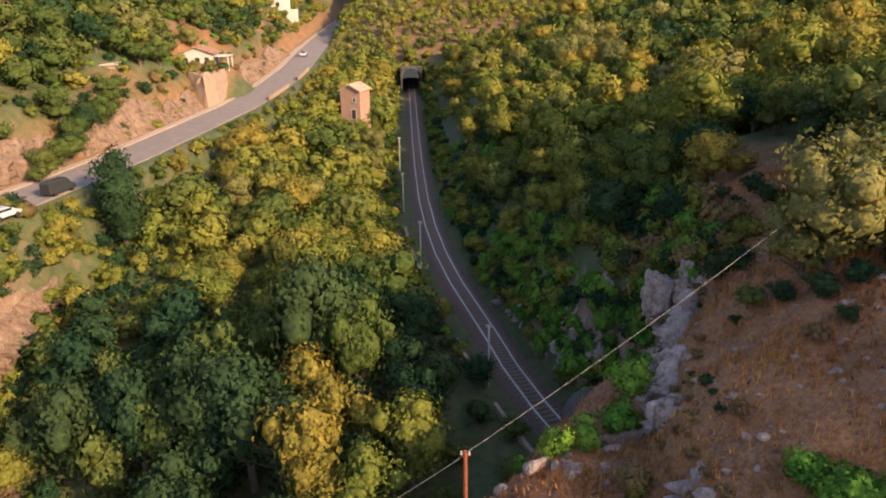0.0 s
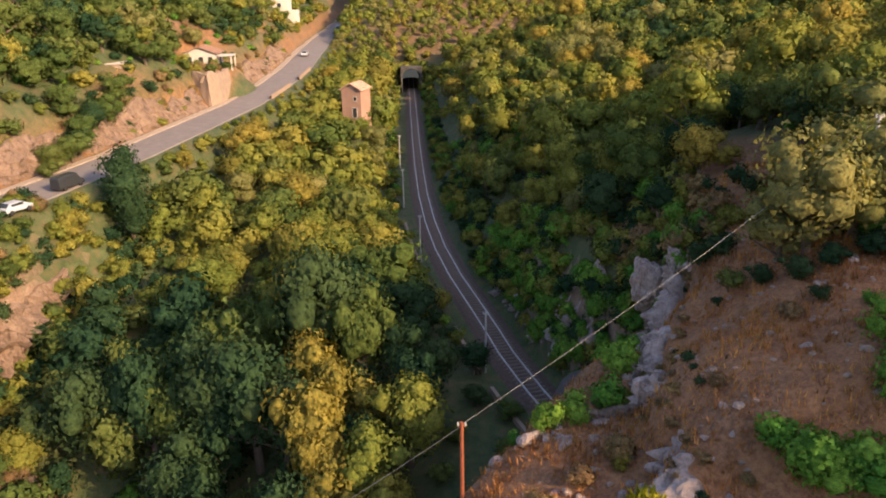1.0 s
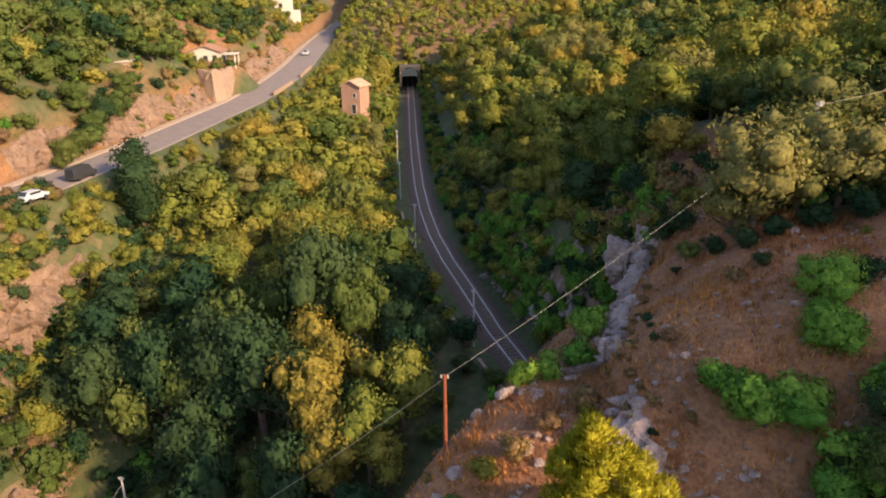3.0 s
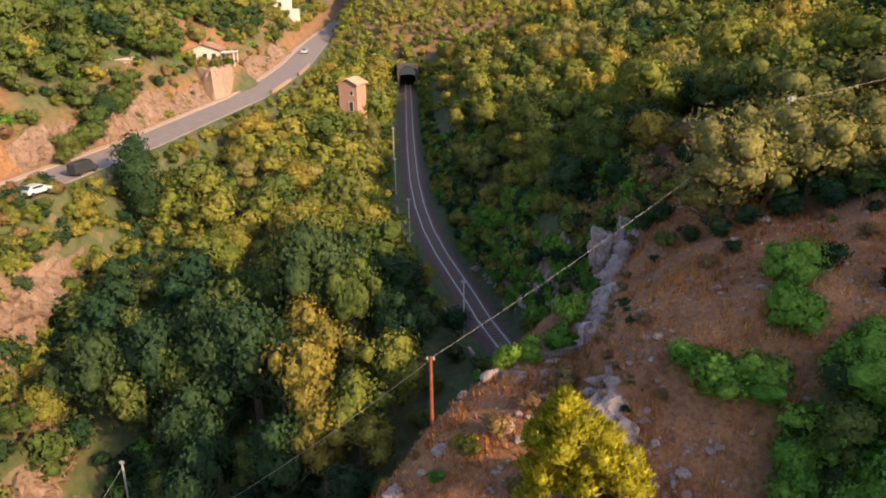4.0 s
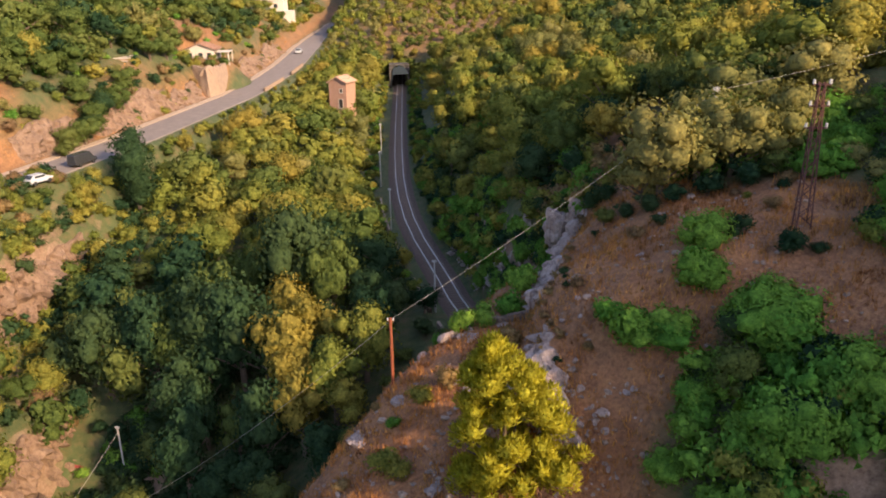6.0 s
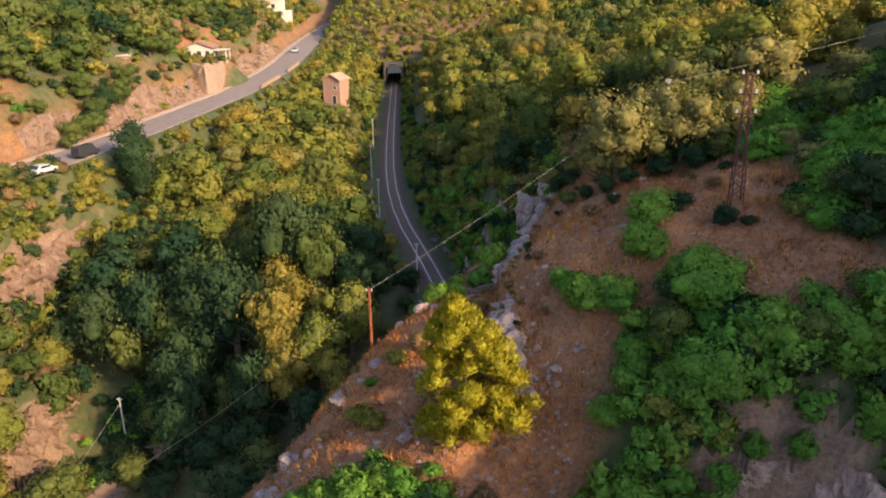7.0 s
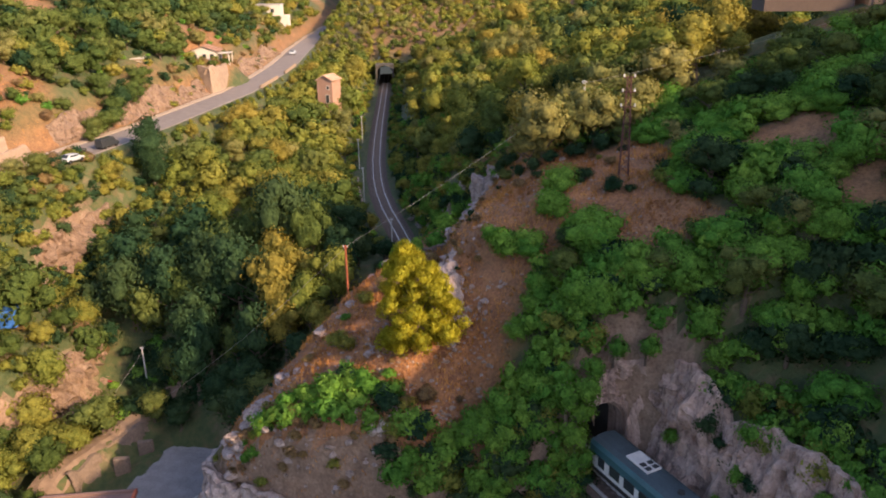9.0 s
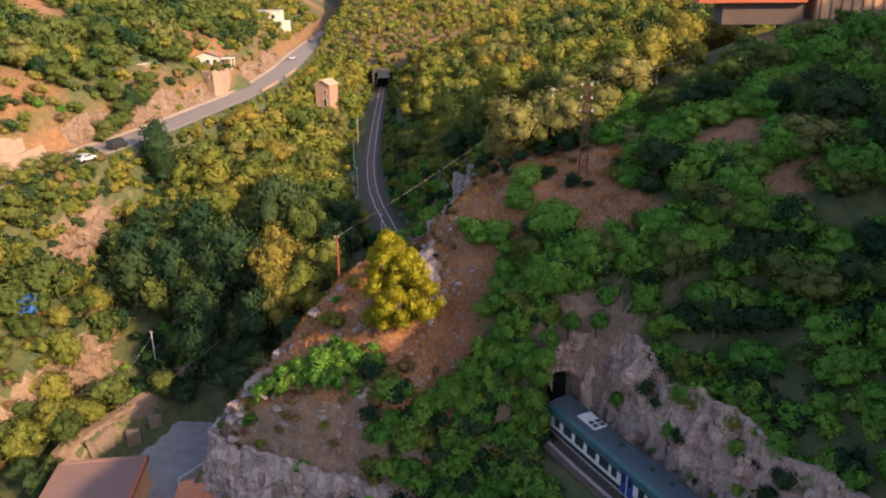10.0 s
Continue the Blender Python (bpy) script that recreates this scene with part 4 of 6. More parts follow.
simple_pole("wire_pole", -0.47, 28.3, ground_at(-0.47, 28.3), 11.85, 0.11, RUST, "rust-red iron pole at the edge of the spur")
for y, side in ((57.5, -3.15), (86.0, -3.4), (109.0, -3.6), (134.0, -3.6)):
    p = along(y, side)[0]
    simple_pole("line_pole", p.x, p.y, ground_at(p.x, p.y), p.z + 6.2, 0.085, GALV, "slim grey concrete pole beside the railway")
simple_pole("leaning_pole", -34.66, 43.2, -15.9, -9.45, 0.10, GALV, "pale concrete pole in the bottom of the gorge")
simple_pole("roadside_pole", -74.3, 116.0, ground_at(-74.3, 116.0), 26.9, 0.12, BARK, "dark wooden utility pole above the road")


def lattice_pylon(x, y, z0, z1):
    root = new("lattice_pylon")
    root.location = (x, y, z0)
    tagged(root, "dark rust-red lattice pylon with white insulators", "pylon")
    H = z1 - z0
    corner = lambda k, z: Vector(((0.46 - 0.30 * z / H) * (1, 1, -1, -1)[k % 4], (0.46 - 0.30 * z / H) * (1, -1, -1, 1)[k % 4], z))
    for k in range(4):
        bm = bmesh.new()
        tube(bm, corner(k, -0.8), corner(k, H), 0.06, 0.05, 4)
        part("leg", bm, DARKRUST, root)
    levels = np.linspace(0.3, H - 0.2, 13)
    for i, (p, q) in enumerate(zip(levels, levels[1:])):
        for k in range(4):
            bm = bmesh.new()
            tube(bm, corner(k + i % 2, p), corner(k + 1 - i % 2, q), 0.032, 0.032, 4)
            part("brace", bm, DARKRUST, root)
    for z, w in ((H - 0.15, 0.55), (H - 1.5, 0.6), (H - 2.9, 0.7)):
        bm = bmesh.new()
        box(bm, 0, 0, z, w * 2, 0.1, 0.1)
        arm = part("crossarm", bm, DARKRUST, root)
        for s in (-0.9, 0.9):
            bm = bmesh.new()
            tube(bm, (s * w, 0, z + 0.05), (s * w, 0, z + 0.32), 0.11, 0.08, 8)
            part("insulator", bm, PORCELAIN, arm)
    return root


lattice_pylon(28.17, 27.03, ground_at(28.17, 27.03), 29.9)
simple_pole("wire_pole", 24.8, 41.0, ground_at(24.8, 41.0), 27.7, 0.12, GALV, "pale wire pole among olive trees")
wire((-0.47, 28.3, 11.7), (24.8, 41.0, 27.4), 0.5, 0.012)
wire((24.8, 41.0, 27.4), (70, 55, 38), 0.8, 0.012)
wire((-0.47, 28.3, 11.6), (-31.0, 36.4, -15.0), 0.9, 0.018)
wire((-34.66, 43.2, -10.2), (-38.3, 36.0, -16.6), 0.1, 0.02, "guy wire of the pale pole")


# ---------------- buildings ----------------
def gabled(root, w, d, h, rise, wall, roof, over=0.35, z0=0.0):
    """Walls with two gables and a roof of two slabs, ridge along local y."""
    bm = bmesh.new()
    base = [(-w / 2, -d / 2), (w / 2, -d / 2), (w / 2, d / 2), (-w / 2, d / 2)]
    lo, hi = [bm.verts.new((x, y, z0 - 2.5)) for x, y in base], [bm.verts.new((x, y, z0 + h)) for x, y in base]
    g = [bm.verts.new((0, -d / 2, z0 + h + rise)), bm.verts.new((0, d / 2, z0 + h + rise))]
    bm.faces.new((lo[0], lo[1], hi[1], g[0], hi[0]))
    bm.faces.new((lo[2], lo[3], hi[3], g[1], hi[2]))
    bm.faces.new((lo[1], lo[2], hi[2], hi[1]))
    bm.faces.new((lo[3], lo[0], hi[0], hi[3]))
    part("wall", bm, wall, root)
    for s in (-1, 1):
        bm = bmesh.new()
        ln = math.hypot(w / 2, rise) + over
        v = box(bm, 0, 0, 0.09, ln, d + 2 * over, 0.14)
        ang = math.atan2(rise, w / 2)
        cx, cz = s * (w / 2 + over * math.cos(ang)) / 2, z0 + h + rise - (rise + over * math.sin(ang)) / 2
        bmesh.ops.transform(bm, matrix=Matrix.Translation((cx, 0, cz)) @ Matrix.Rotation(s * ang, 4, "Y"), verts=bm.verts)
        slab = part("roof", bm, roof, root, "clay tile roof slope")
        n = max(3, int(d / 0.6))
        for k in range(n):
            bm = bmesh.new()
            y = -d / 2 - over + (k + 0.5) * (d + 2 * over) / n
            tube(bm, (-ln / 2, y, 0.17), (ln / 2, y, 0.17), 0.09, 0.09, 6)
            bmesh.ops.transform(bm, matrix=Matrix.Translation((cx, 0, cz)) @ Matrix.Rotation(s * ang, 4, "Y"), verts=bm.verts)
            part("ridge_tile", bm, roof, slab)


def opening(root, x, y, z, w, h, turn, mat=None, name="window"):
    bm = bmesh.new()
    box(bm, 0, 0, 0, w, 0.08, h)
    bm.transform(Matrix.Translation((x, y, z)) @ Matrix.Rotation(turn, 4, "Z"))
    ob = part(name, bm, mat or GLASS, root)
    bm = bmesh.new()
    box(bm, 0, 0, -h / 2 - 0.06, w + 0.3, 0.22, 0.1)
    box(bm, -w / 2 - 0.06, 0, 0, 0.1, 0.14, h)
    box(bm, w / 2 + 0.06, 0, 0, 0.1, 0.14, h)
    box(bm, 0, 0, h / 2 + 0.06, w + 0.22, 0.14, 0.1)
    bm.transform(Matrix.Translation((x, y, z)) @ Matrix.Rotation(turn, 4, "Z"))
    part("frame", bm, WHITE, ob)
    return ob


def at(name, x, y, z, turn, label, category):
    root = new(name)
    root.matrix_world = pose(x, y, z, 0, 0, turn)
    return tagged(root, label, category)


hut = at("line_hut", -33.4, 144.5, 9.3, -14, "salmon-plastered two-storey railway hut with a tiled gable roof", "hut")
gabled(hut, 4.3, 4.4, 5.5, 1.15, PLASTER, TILES, 0.4)
opening(hut, 0.9, -2.21, 3.7, 0.6, 0.8, 0, DARKHOLE)
opening(hut, 0.7, -2.21, 0.9, 0.9, 1.9, 0, DARKHOLE, "door")

villa = at("villa", -69.0, 153.5, 18.3, 10, "white plastered villa with a brown tiled roof above the road", "house")
gabled(villa, 7.0, 6.0, 2.9, 1.3, WHITE, plain("brown_tiles", (0.24, 0.14, 0.10), 0.9, vary=0.3, scale=3, relief=0.5), 0.5)
for x in (-2.2, 0.2, 2.2):
    opening(villa, x, -3.01, 1.5, 0.95, 1.4, 0)
opening(villa, 3.51, 0.5, 1.2, 1.2, 1.6, math.pi / 2, DARKHOLE)
bm = bmesh.new()
box(bm, 5.2, -0.6, 2.3, 3.2, 4.6, 0.16, 0, 0.04)
part("porch_roof", bm, WHITE, villa, "white flat porch roof")
for x, y in ((6.5, -2.6), (6.5, 1.4)):
    bm = bmesh.new()
    box(bm, x, y, 0.7, 0.28, 0.28, 3.2)
    part("porch_post", bm, WHITE, villa)

block = at("white_house", -88.5, 262.0, 22.6, 8, "plain white two-storey house on the hillside", "house")
bm = bmesh.new()
box(bm, 0, 0, 2.2, 10, 8, 9.0, 0, 0.05)
part("wall", bm, WHITE, block)
bm = bmesh.new()
box(bm, 0, 0, 6.82, 10.6, 8.6, 0.25)
part("roof", bm, CONCRETE, block)
bm = bmesh.new()
box(bm, 6.4, -2, 0.6, 3.2, 6, 4.4, 0, 0.05)
part("annex", bm, WHITE, block)
for x in (-2.6, 2.0):
    for z in (1.4, 4.5):
        opening(block, x, -4.02, z, 1.3, 1.5, 0)

shed = at("shed", -74.6, 124.5, 19.6, 15, "low pale shed half hidden by trees", "shed")
bm = bmesh.new()
box(bm, 0, 0, 0.6, 6.5, 4.0, 3.6, 0, 0.05)
part("wall", bm, PALE, shed)
bm = bmesh.new()
box(bm, 0, 0, 2.5, 7.0, 4.6, 0.16)
part("roof", bm, WHITE, shed)
opening(shed, 1.8, -2.02, 1.2, 1.6, 1.3, 0, DARKHOLE)

# pale retaining wall and ramp up to the villa
ramp_wall = [(-65.8, 139.4, 13.0, 18.6, 0.4), (-61.4, 137.4, 11.6, 18.4, 0.4), (-60.6, 141.5, 11.6, 18.4, 0.5), (-61.2, 149.0, 11.8, 18.4, 0.5)]
rock_sheet("retaining_wall", ramp_wall[::-1], PALE, "smooth pale retaining wall beside the road", 0.12, 0.7, 8, None, 31.0, "wall")
for k, path in enumerate(([(-69.5, 60.0, 8.6, 12.2, 0.2), (-67.6, 66.0, 9.0, 12.6, 0.2), (-66.4, 71.0, 9.4, 13.0, 0.2), (-66.3, 73.0, 9.4, 10.2, 0.2)], [(-75, 61, 10, 14.5, 0.3), (-72.0, 67, 10.5, 15.0, 0.3), (-70.5, 72, 11, 14.2, 0.3)])):
    rock_sheet("retaining_wall", path[::-1], PALE, "pale concrete retaining wall above the road", 0.08, 0.8, 6, None, 40.0 + k, "wall")

# low dry-stone wall on the shoulder of the spur
srng = random.Random(5)
wall_root = at("dry_stone_wall", 9.3, 33.1, 0, 0, "low dry-stone wall running down the shoulder", "wall")
for i in range(16):
    for j in range(3):
        u = (i + 0.5 * (j % 2)) / 16
        x, y = 11.4 - 4.6 * u, 32.7 + 0.9 * u
        bm = bmesh.new()
        box(bm, x - 9.3, y - 33.1, ground_at(x, y) + 0.05 + 0.22 * j + srng.uniform(-0.05, 0.05), 0.40 * srng.uniform(0.6, 1.4), srng.uniform(0.35, 0.55), 0.30, srng.uniform(-0.5, 0.5) + 0.2, 0.06)
        part("stone", bm, DRYWALL, wall_root)

# yard and houses at the foot of the headland
vs, fs = [], []
for i in range(12):
    for j in range(22):
        vs.append((-28.2 + i * 1.05, 13.5 + j * 1.0, ground_at(-28.2 + i * 1.05, 13.5 + j * 1.0) * 0.3 - 19.0 * 0.7 + 0.30))
for i in range(11):
    for j in range(21):
        fs.append((i * 22 + j, (i + 1) * 22 + j, (i + 1) * 22 + j + 1, i * 22 + j + 1))
yard = raw("yard", vs, fs, [plain("yard_concrete", (0.25, 0.225, 0.22), 0.9, vary=0.3, scale=0.8, relief=0.2)])
tagged(yard, "grey concrete yard at the foot of the headland", "yard", kind="structure")
low = at("low_house", -27.5, 13.6, -19.2, 14, "house with a pinkish flat roof beside the yard", "house")
bm = bmesh.new()
box(bm, 0, 0, 1.6, 10, 8.5, 5.4)
part("wall", bm, STRIPED, low, "ochre plastered wall")
bm = bmesh.new()
box(bm, 0, 0, 4.42, 10.5, 9.0, 0.2)
part("roof", bm, PINKROOF, low, "pink sheet roof")
for x, y, w, d in ((0, 4.35, 10.5, 0.3), (5.1, 0, 0.3, 9.0), (-5.1, 0, 0.3, 9.0)):
    bm = bmesh.new()
    box(bm, x, y, 4.68, w, d, 0.34)
    part("parapet", bm, ORANGE if x > 0 else PINKROOF, low)
lean = at("tiled_house", -13.6, 13.2, -19.0, 10, "low house with an orange tiled roof under the cliff", "house")
gabled(lean, 7.0, 6.0, 3.4, 1.2, PLASTER, plain("orange_tiles", (0.55, 0.21, 0.11), 0.85, vary=0.25, scale=3, relief=0.5), 0.3)
bm = bmesh.new()
box(bm, -10.2, 11.8, -14.7, 3.0, 2.6, 0.14, 0.3, 0.03)
tarp = part("tarpaulin_roof", bm, TARP, None, "light blue tarpaulin roof under the cliff")
tarp["category"] = "tarpaulin"
for p in ((-11.3, 12.4), (-9.1, 12.6), (-11.0, 10.9), (-9.0, 11.0)):
    bm = bmesh.new()
    tube(bm, (p[0], p[1], -19.5), (p[0], p[1], -14.72), 0.06, 0.06, 6)
    part("post", bm, GALV, tarp)
yard_path = [(-33.5, 22.5, -20, -16.0, 0.8), (-32.1, 27, -20, -15.9, 0.9), (-30.6, 32, -20, -15.9, 0.9), (-29.2, 36.6, -19.6, -16.1, 0.9), (-29.8, 39.5, -19.4, -17.6, 0.9)]
rock_sheet("yard_wall", yard_path[::-1], DRYWALL, "old stone wall holding the bank beside the yard", 0.28, 0.5, 10, None, 50.0, "wall")
for x, y, tilt in ((-30.4, 27.6, 0.5), (-29.2, 31.4, 0.5)):
    bm = bmesh.new()
    box(bm, x, y, -18.2, 1.9, 0.7, 3.2, 0.3, 0.12)
    butt = part("buttress", bm, DRYWALL, None, "stone buttress against the yard wall")
    butt["category"] = "buttress"
vs, fs = [], []
for i in range(24):
    y = 19 + i
    for j in range(4):
        x = -29.9 - (37 - y) * 0.31 - j * 1.35
        vs.append((x, y, ground_at(x, y) + 0.26))
for i in range(23):
    fs += [(i * 4 + j, i * 4 + j + 1, i * 4 + j + 5, i * 4 + j + 4) for j in range(3)]
path_top = raw("path", vs, fs, [plain("path_earth", (0.20, 0.135, 0.095), 0.95, vary=0.35, scale=1.5, relief=0.4)])
tagged(path_top, "pale earth path along the top of the wall", "path", kind="structure")
bm = bmesh.new()
box(bm, -18.6, 21.5, -18.2, 0.35, 6.0, 1.7, -0.45, 0.03)
fence = part("boundary_wall", bm, WHITE, None, "short white boundary wall in the yard")
fence["category"] = "wall"
awning = at("red_canopy", -41.6, 44.9, -15.4, 20, "red canopy at the foot of the cliff", "canopy")
bm = bmesh.new()
box(bm, 0, 0, 0, 5.0, 3.2, 0.12, 0, 0.03)
bm.transform(Matrix.Rotation(0.2, 4, "Y"))
part("cover", bm, plain("dull_red_canvas", (0.24, 0.035, 0.035), 0.8, vary=0.25), awning)
for x, y in ((-2.2, -1.4), (2.2, -1.4), (-2.2, 1.4), (2.2, 1.4)):
    bm = bmesh.new()
    tube(bm, (x, y, -4), (x, y, -0.1 - 0.2 * x), 0.06, 0.06, 6)
    part("post", bm, GALV, awning)
bm = bmesh.new()
box(bm, -50.2, 38.0, ground_at(-50.2, 38.0) + 1.4, 3.0, 2.4, 2.6, 0.4, 0.15)
tank = part("tarpaulin_cover", bm, TARP, None, "blue tarpaulin cover among the trees")
tank["category"] = "tarpaulin"

flats = at("apartment_block", 64.0, 62.0, 35.2, -4, "orange-red apartment block with an ochre clad wing", "building")
bm = bmesh.new()
box(bm, -11.3, 4, 6.5, 14.6, 10, 9.6)
part("wall", bm, ORANGE, flats, "orange-red rendered upper storeys")
bm = bmesh.new()
box(bm, -9.6, 4.4, 0.2, 11.0, 9, 2.98)
# shade under the projecting storeys is put into this colour
part("ground_floor", bm, plain("shaded_render", (0.12, 0.085, 0.07), 0.9, vary=0.15), flats, "recessed dark ground floor")
bm = bmesh.new()
box(bm, 1.8, 3.4, 4.8, 9, 9, 13.2)
part("wing", bm, STRIPED, flats, "ochre clad wing")
for k in range(7):
    bm = bmesh.new()
    box(bm, -2.3 + k * 1.35, -1.12, 4.8, 0.28, 0.16, 13.2)
    part("pilaster", bm, PINKROOF, flats)
for k in range(4):
    for z in (4.2, 7.6):
        opening(flats, -16.4 + k * 3.3, -1.02, z + 1.4, 1.3, 1.5, 0)
bm = bmesh.new()
box(bm, -1, 4, 11.6, 25, 11, 0.4)
part("roof", bm, CONCRETE, flats)
terr = boulder(70, 54, 33.2, 4.2, 2.4, 1.4, 77, 0.2, "pale rubble bank below the apartment block", "rubble_bank", PALE, "rubble")


# ---------------- vehicles ----------------
def vehicle(name, y, lane, mat, label, length=4.2, tall=1.45, van=False):
    dx = float(road_x(y + 2) - road_x(y - 2)) / 4
    root = new(name)
    root.matrix_world = Matrix.Translation((float(road_x(y)) + lane, y, float(road_z(y)) + 0.06)) @ Matrix.Rotation(-math.atan(dx), 4, "Z")
    tagged(root, label, "car")
    L = length / 2
    prof = [(-L, 0.35), (-L, 0.85), (-L * 0.86, 0.95), (-L * 0.62, tall), (L * 0.25, tall), (L * 0.55, 0.95), (L * 0.97, 0.78), (L, 0.35)] if not van else [(-L, 0.35), (-L, tall * 0.95), (-L * 0.9, tall), (L * 0.5, tall), (L * 0.72, 1.05), (L * 0.98, 0.9), (L, 0.35)]
    bm = bmesh.new()
    sides = []
    for s in (-1, 1):
        sides.append([bm.verts.new((s * (0.86 if z < 1.0 else 0.70), yy, z)) for yy, z in prof])
    for i in range(len(prof)):
        j = (i + 1) % len(prof)
        bm.faces.new((sides[0][i], sides[0][j], sides[1][j], sides[1][i]))
    bm.faces.new(sides[0][::-1])
    bm.faces.new(sides[1])
    bmesh.ops.bevel(bm, geom=bm.edges[:], offset=0.06, segments=1, affect="EDGES")
    body = part("body", bm, mat, root)
    for yy, ang, nm in ((L * 0.41, -0.85, "windscreen"), (-L * 0.76, 0.75, "rear_window")):
        bm = bmesh.new()
        box(bm, 0, 0, 0, 1.25, 0.62, 0.04)
        bm.transform(Matrix.Translation((0, yy, 0.5 * (tall + 0.98))) @ Matrix.Rotation(ang, 4, "X"))
        part(nm, bm, GLASS, body)
    for s in (-1, 1):
        bm = bmesh.new()
        box(bm, s * 0.79, -L * 0.12, 0.5 * (tall + 0.9), 0.05, L * 0.85, 0.3)
        part("side_window", bm, GLASS, body)
        for yy in (-L * 0.62, L * 0.62):
            bm = bmesh.new()
            tube(bm, (s * 0.72, yy, 0.31), (s * 0.9, yy, 0.31), 0.31, 0.31, 14)
            part("wheel", bm, TYRE, root)
    return root


vehicle("parked_car", 72.6, 4.5, CARWHITE, "white estate car parked beside the road", 3.9, 1.4)
vehicle("parked_van", 82.6, 3.1, CARDARK, "dark van parked at the roadside behind a tree", 4.6, 1.9, True)
vehicle("car", 212.0, -0.6, CARWHITE, "white car on the climbing road")
vehicle("car", 298.0, 1.5, CARDARK, "dark car far up the road")


# ---------------- woods ----------------
rng = np.random.default_rng(11)
WOODS = (("green", "broadleaf_tree", "leafy green broadleaf tree in the valley", "tree"), ("lime", "yellow_green_tree", "sunlit yellow-green broadleaf tree", "tree"), ("dark", "ivy_grown_tree", "dark green ivy-grown tree", "tree"),
         ("olive", "olive_tree", "grey-green olive tree with a wide crown", "olive tree"), ("gold", "seeding_tree", "broadleaf tree with yellowed seed clusters", "tree"))
NEAR, FAR = {}, {}
for leaf, name, label, cat in WOODS:
    NEAR[leaf] = [tree(name, leaf, 100 + 7 * k + len(leaf), 3.3, 6.2, 1.2, 18, 2100, 0.19, label=label, category=cat) for k in range(3)]
for leaf in LEAF:
    FAR[leaf] = [[crown_data(np.random.default_rng(500 + k + len(leaf)), 3.3, 6.0, 0.2, lobes, leaves, size) for k in range(4)] for lobes, leaves, size in ((10, 640, 0.29), (8, 360, 0.38), (7, 230, 0.46))]
SHRUB, TUFT = {}, {}
NEAR["bright"] = [tree("dome_bush", "bright", 330 + k, 3.1, 4.4, -0.3, 20, 2600, 0.15, label="large dense bright green bush like a dome", category="bush") for k in range(3)]
for leaf, name, label in (("bright", "bush", "dense bright green bush on the slope"), ("dry", "dry_shrub", "dry brown shrub among burnt grass"), ("lime", "pale_bush", "yellow-green bush on the slope"), ("dark", "dark_bush", "dark green bush on the rocks")):
    SHRUB[leaf] = [tree(name, leaf, 300 + 7 * k + len(leaf), 1.6, 2.3, -0.15, 10, 1100, 0.135, label=label, category="bush") for k in range(3)]
    TUFT[leaf] = [[crown_data(np.random.default_rng(700 + k), 1.6, 2.3, -0.15, 6, 300, 0.2) for k in range(3)]] * 3
planted, scrub = {}, {}


def shrub(leaf, x, y, s, sink=0.15, tall=1.0):
    """One shrub; past some hundreds of a kind they join the undergrowth."""
    planted[leaf] = planted.get(leaf, 0) + 1
    if planted[leaf] <= (215 if leaf == "bright" else 150):
        put(SHRUB[leaf][rng.integers(3)], x, y, s, rng.uniform(0, 6.28), sink, tall)
    else:
        scrub.setdefault(leaf, []).append((x, y, s, tall))


def free(x, y):
    """Whether woods may stand here."""
    d = x - float(track_x(y))
    if not (13 < y < 44 or y > 230) and (-4.2 if y > 30 else -5.5) < d < (10.5 if y < 63 else 4.2):
        return False
    if y <= 13 and 0 < d < 7.6:
        return False
    r = x - float(road_x(y))
    if -8.2 < r < 5.6 and y > 70 or -7 < r < 5.6:
        return False
    if dryness(x, y) > (0.5 if x > float(road_x(y)) or x > float(road_x(y)) - 11 else 0.72) and y < 200:
        return False
    if y < 13 and x < 3 or y < 24 and -31 < x < -8:
        return False
    if -42.5 < x < -31 and 31 < y < 50 or -42.5 < x < -37.5 and 20 < y < 48 or -59 < x < -47 and 47 < y < 61:
        return False
    if y <= 14 and d > -6.8 and d < 0:
        return False
    if 11 < x < 20 and 11 < y < 21 and x < 16.5 + (y - 11) * 0.1:
        return False
    if -36 < x < -7 and 8 < y < 35 and x > -36 + (y - 8) * 0.1 and ground_at(x, y) < -13:
        return False
    if abs(x + 33) < 5 and abs(y - 142) < 5 or abs(x + 68) < 7 and -9 < y - 152 < 5 or abs(x + 88) < 9 and abs(y - 261) < 8 or abs(x + 74.5) < 4 and abs(y - 124) < 4:
        return False
    if 46 < x < 80 and 54 < y < 74 or 62 < x < 80 and 44 < y < 56:
        return False
    return True


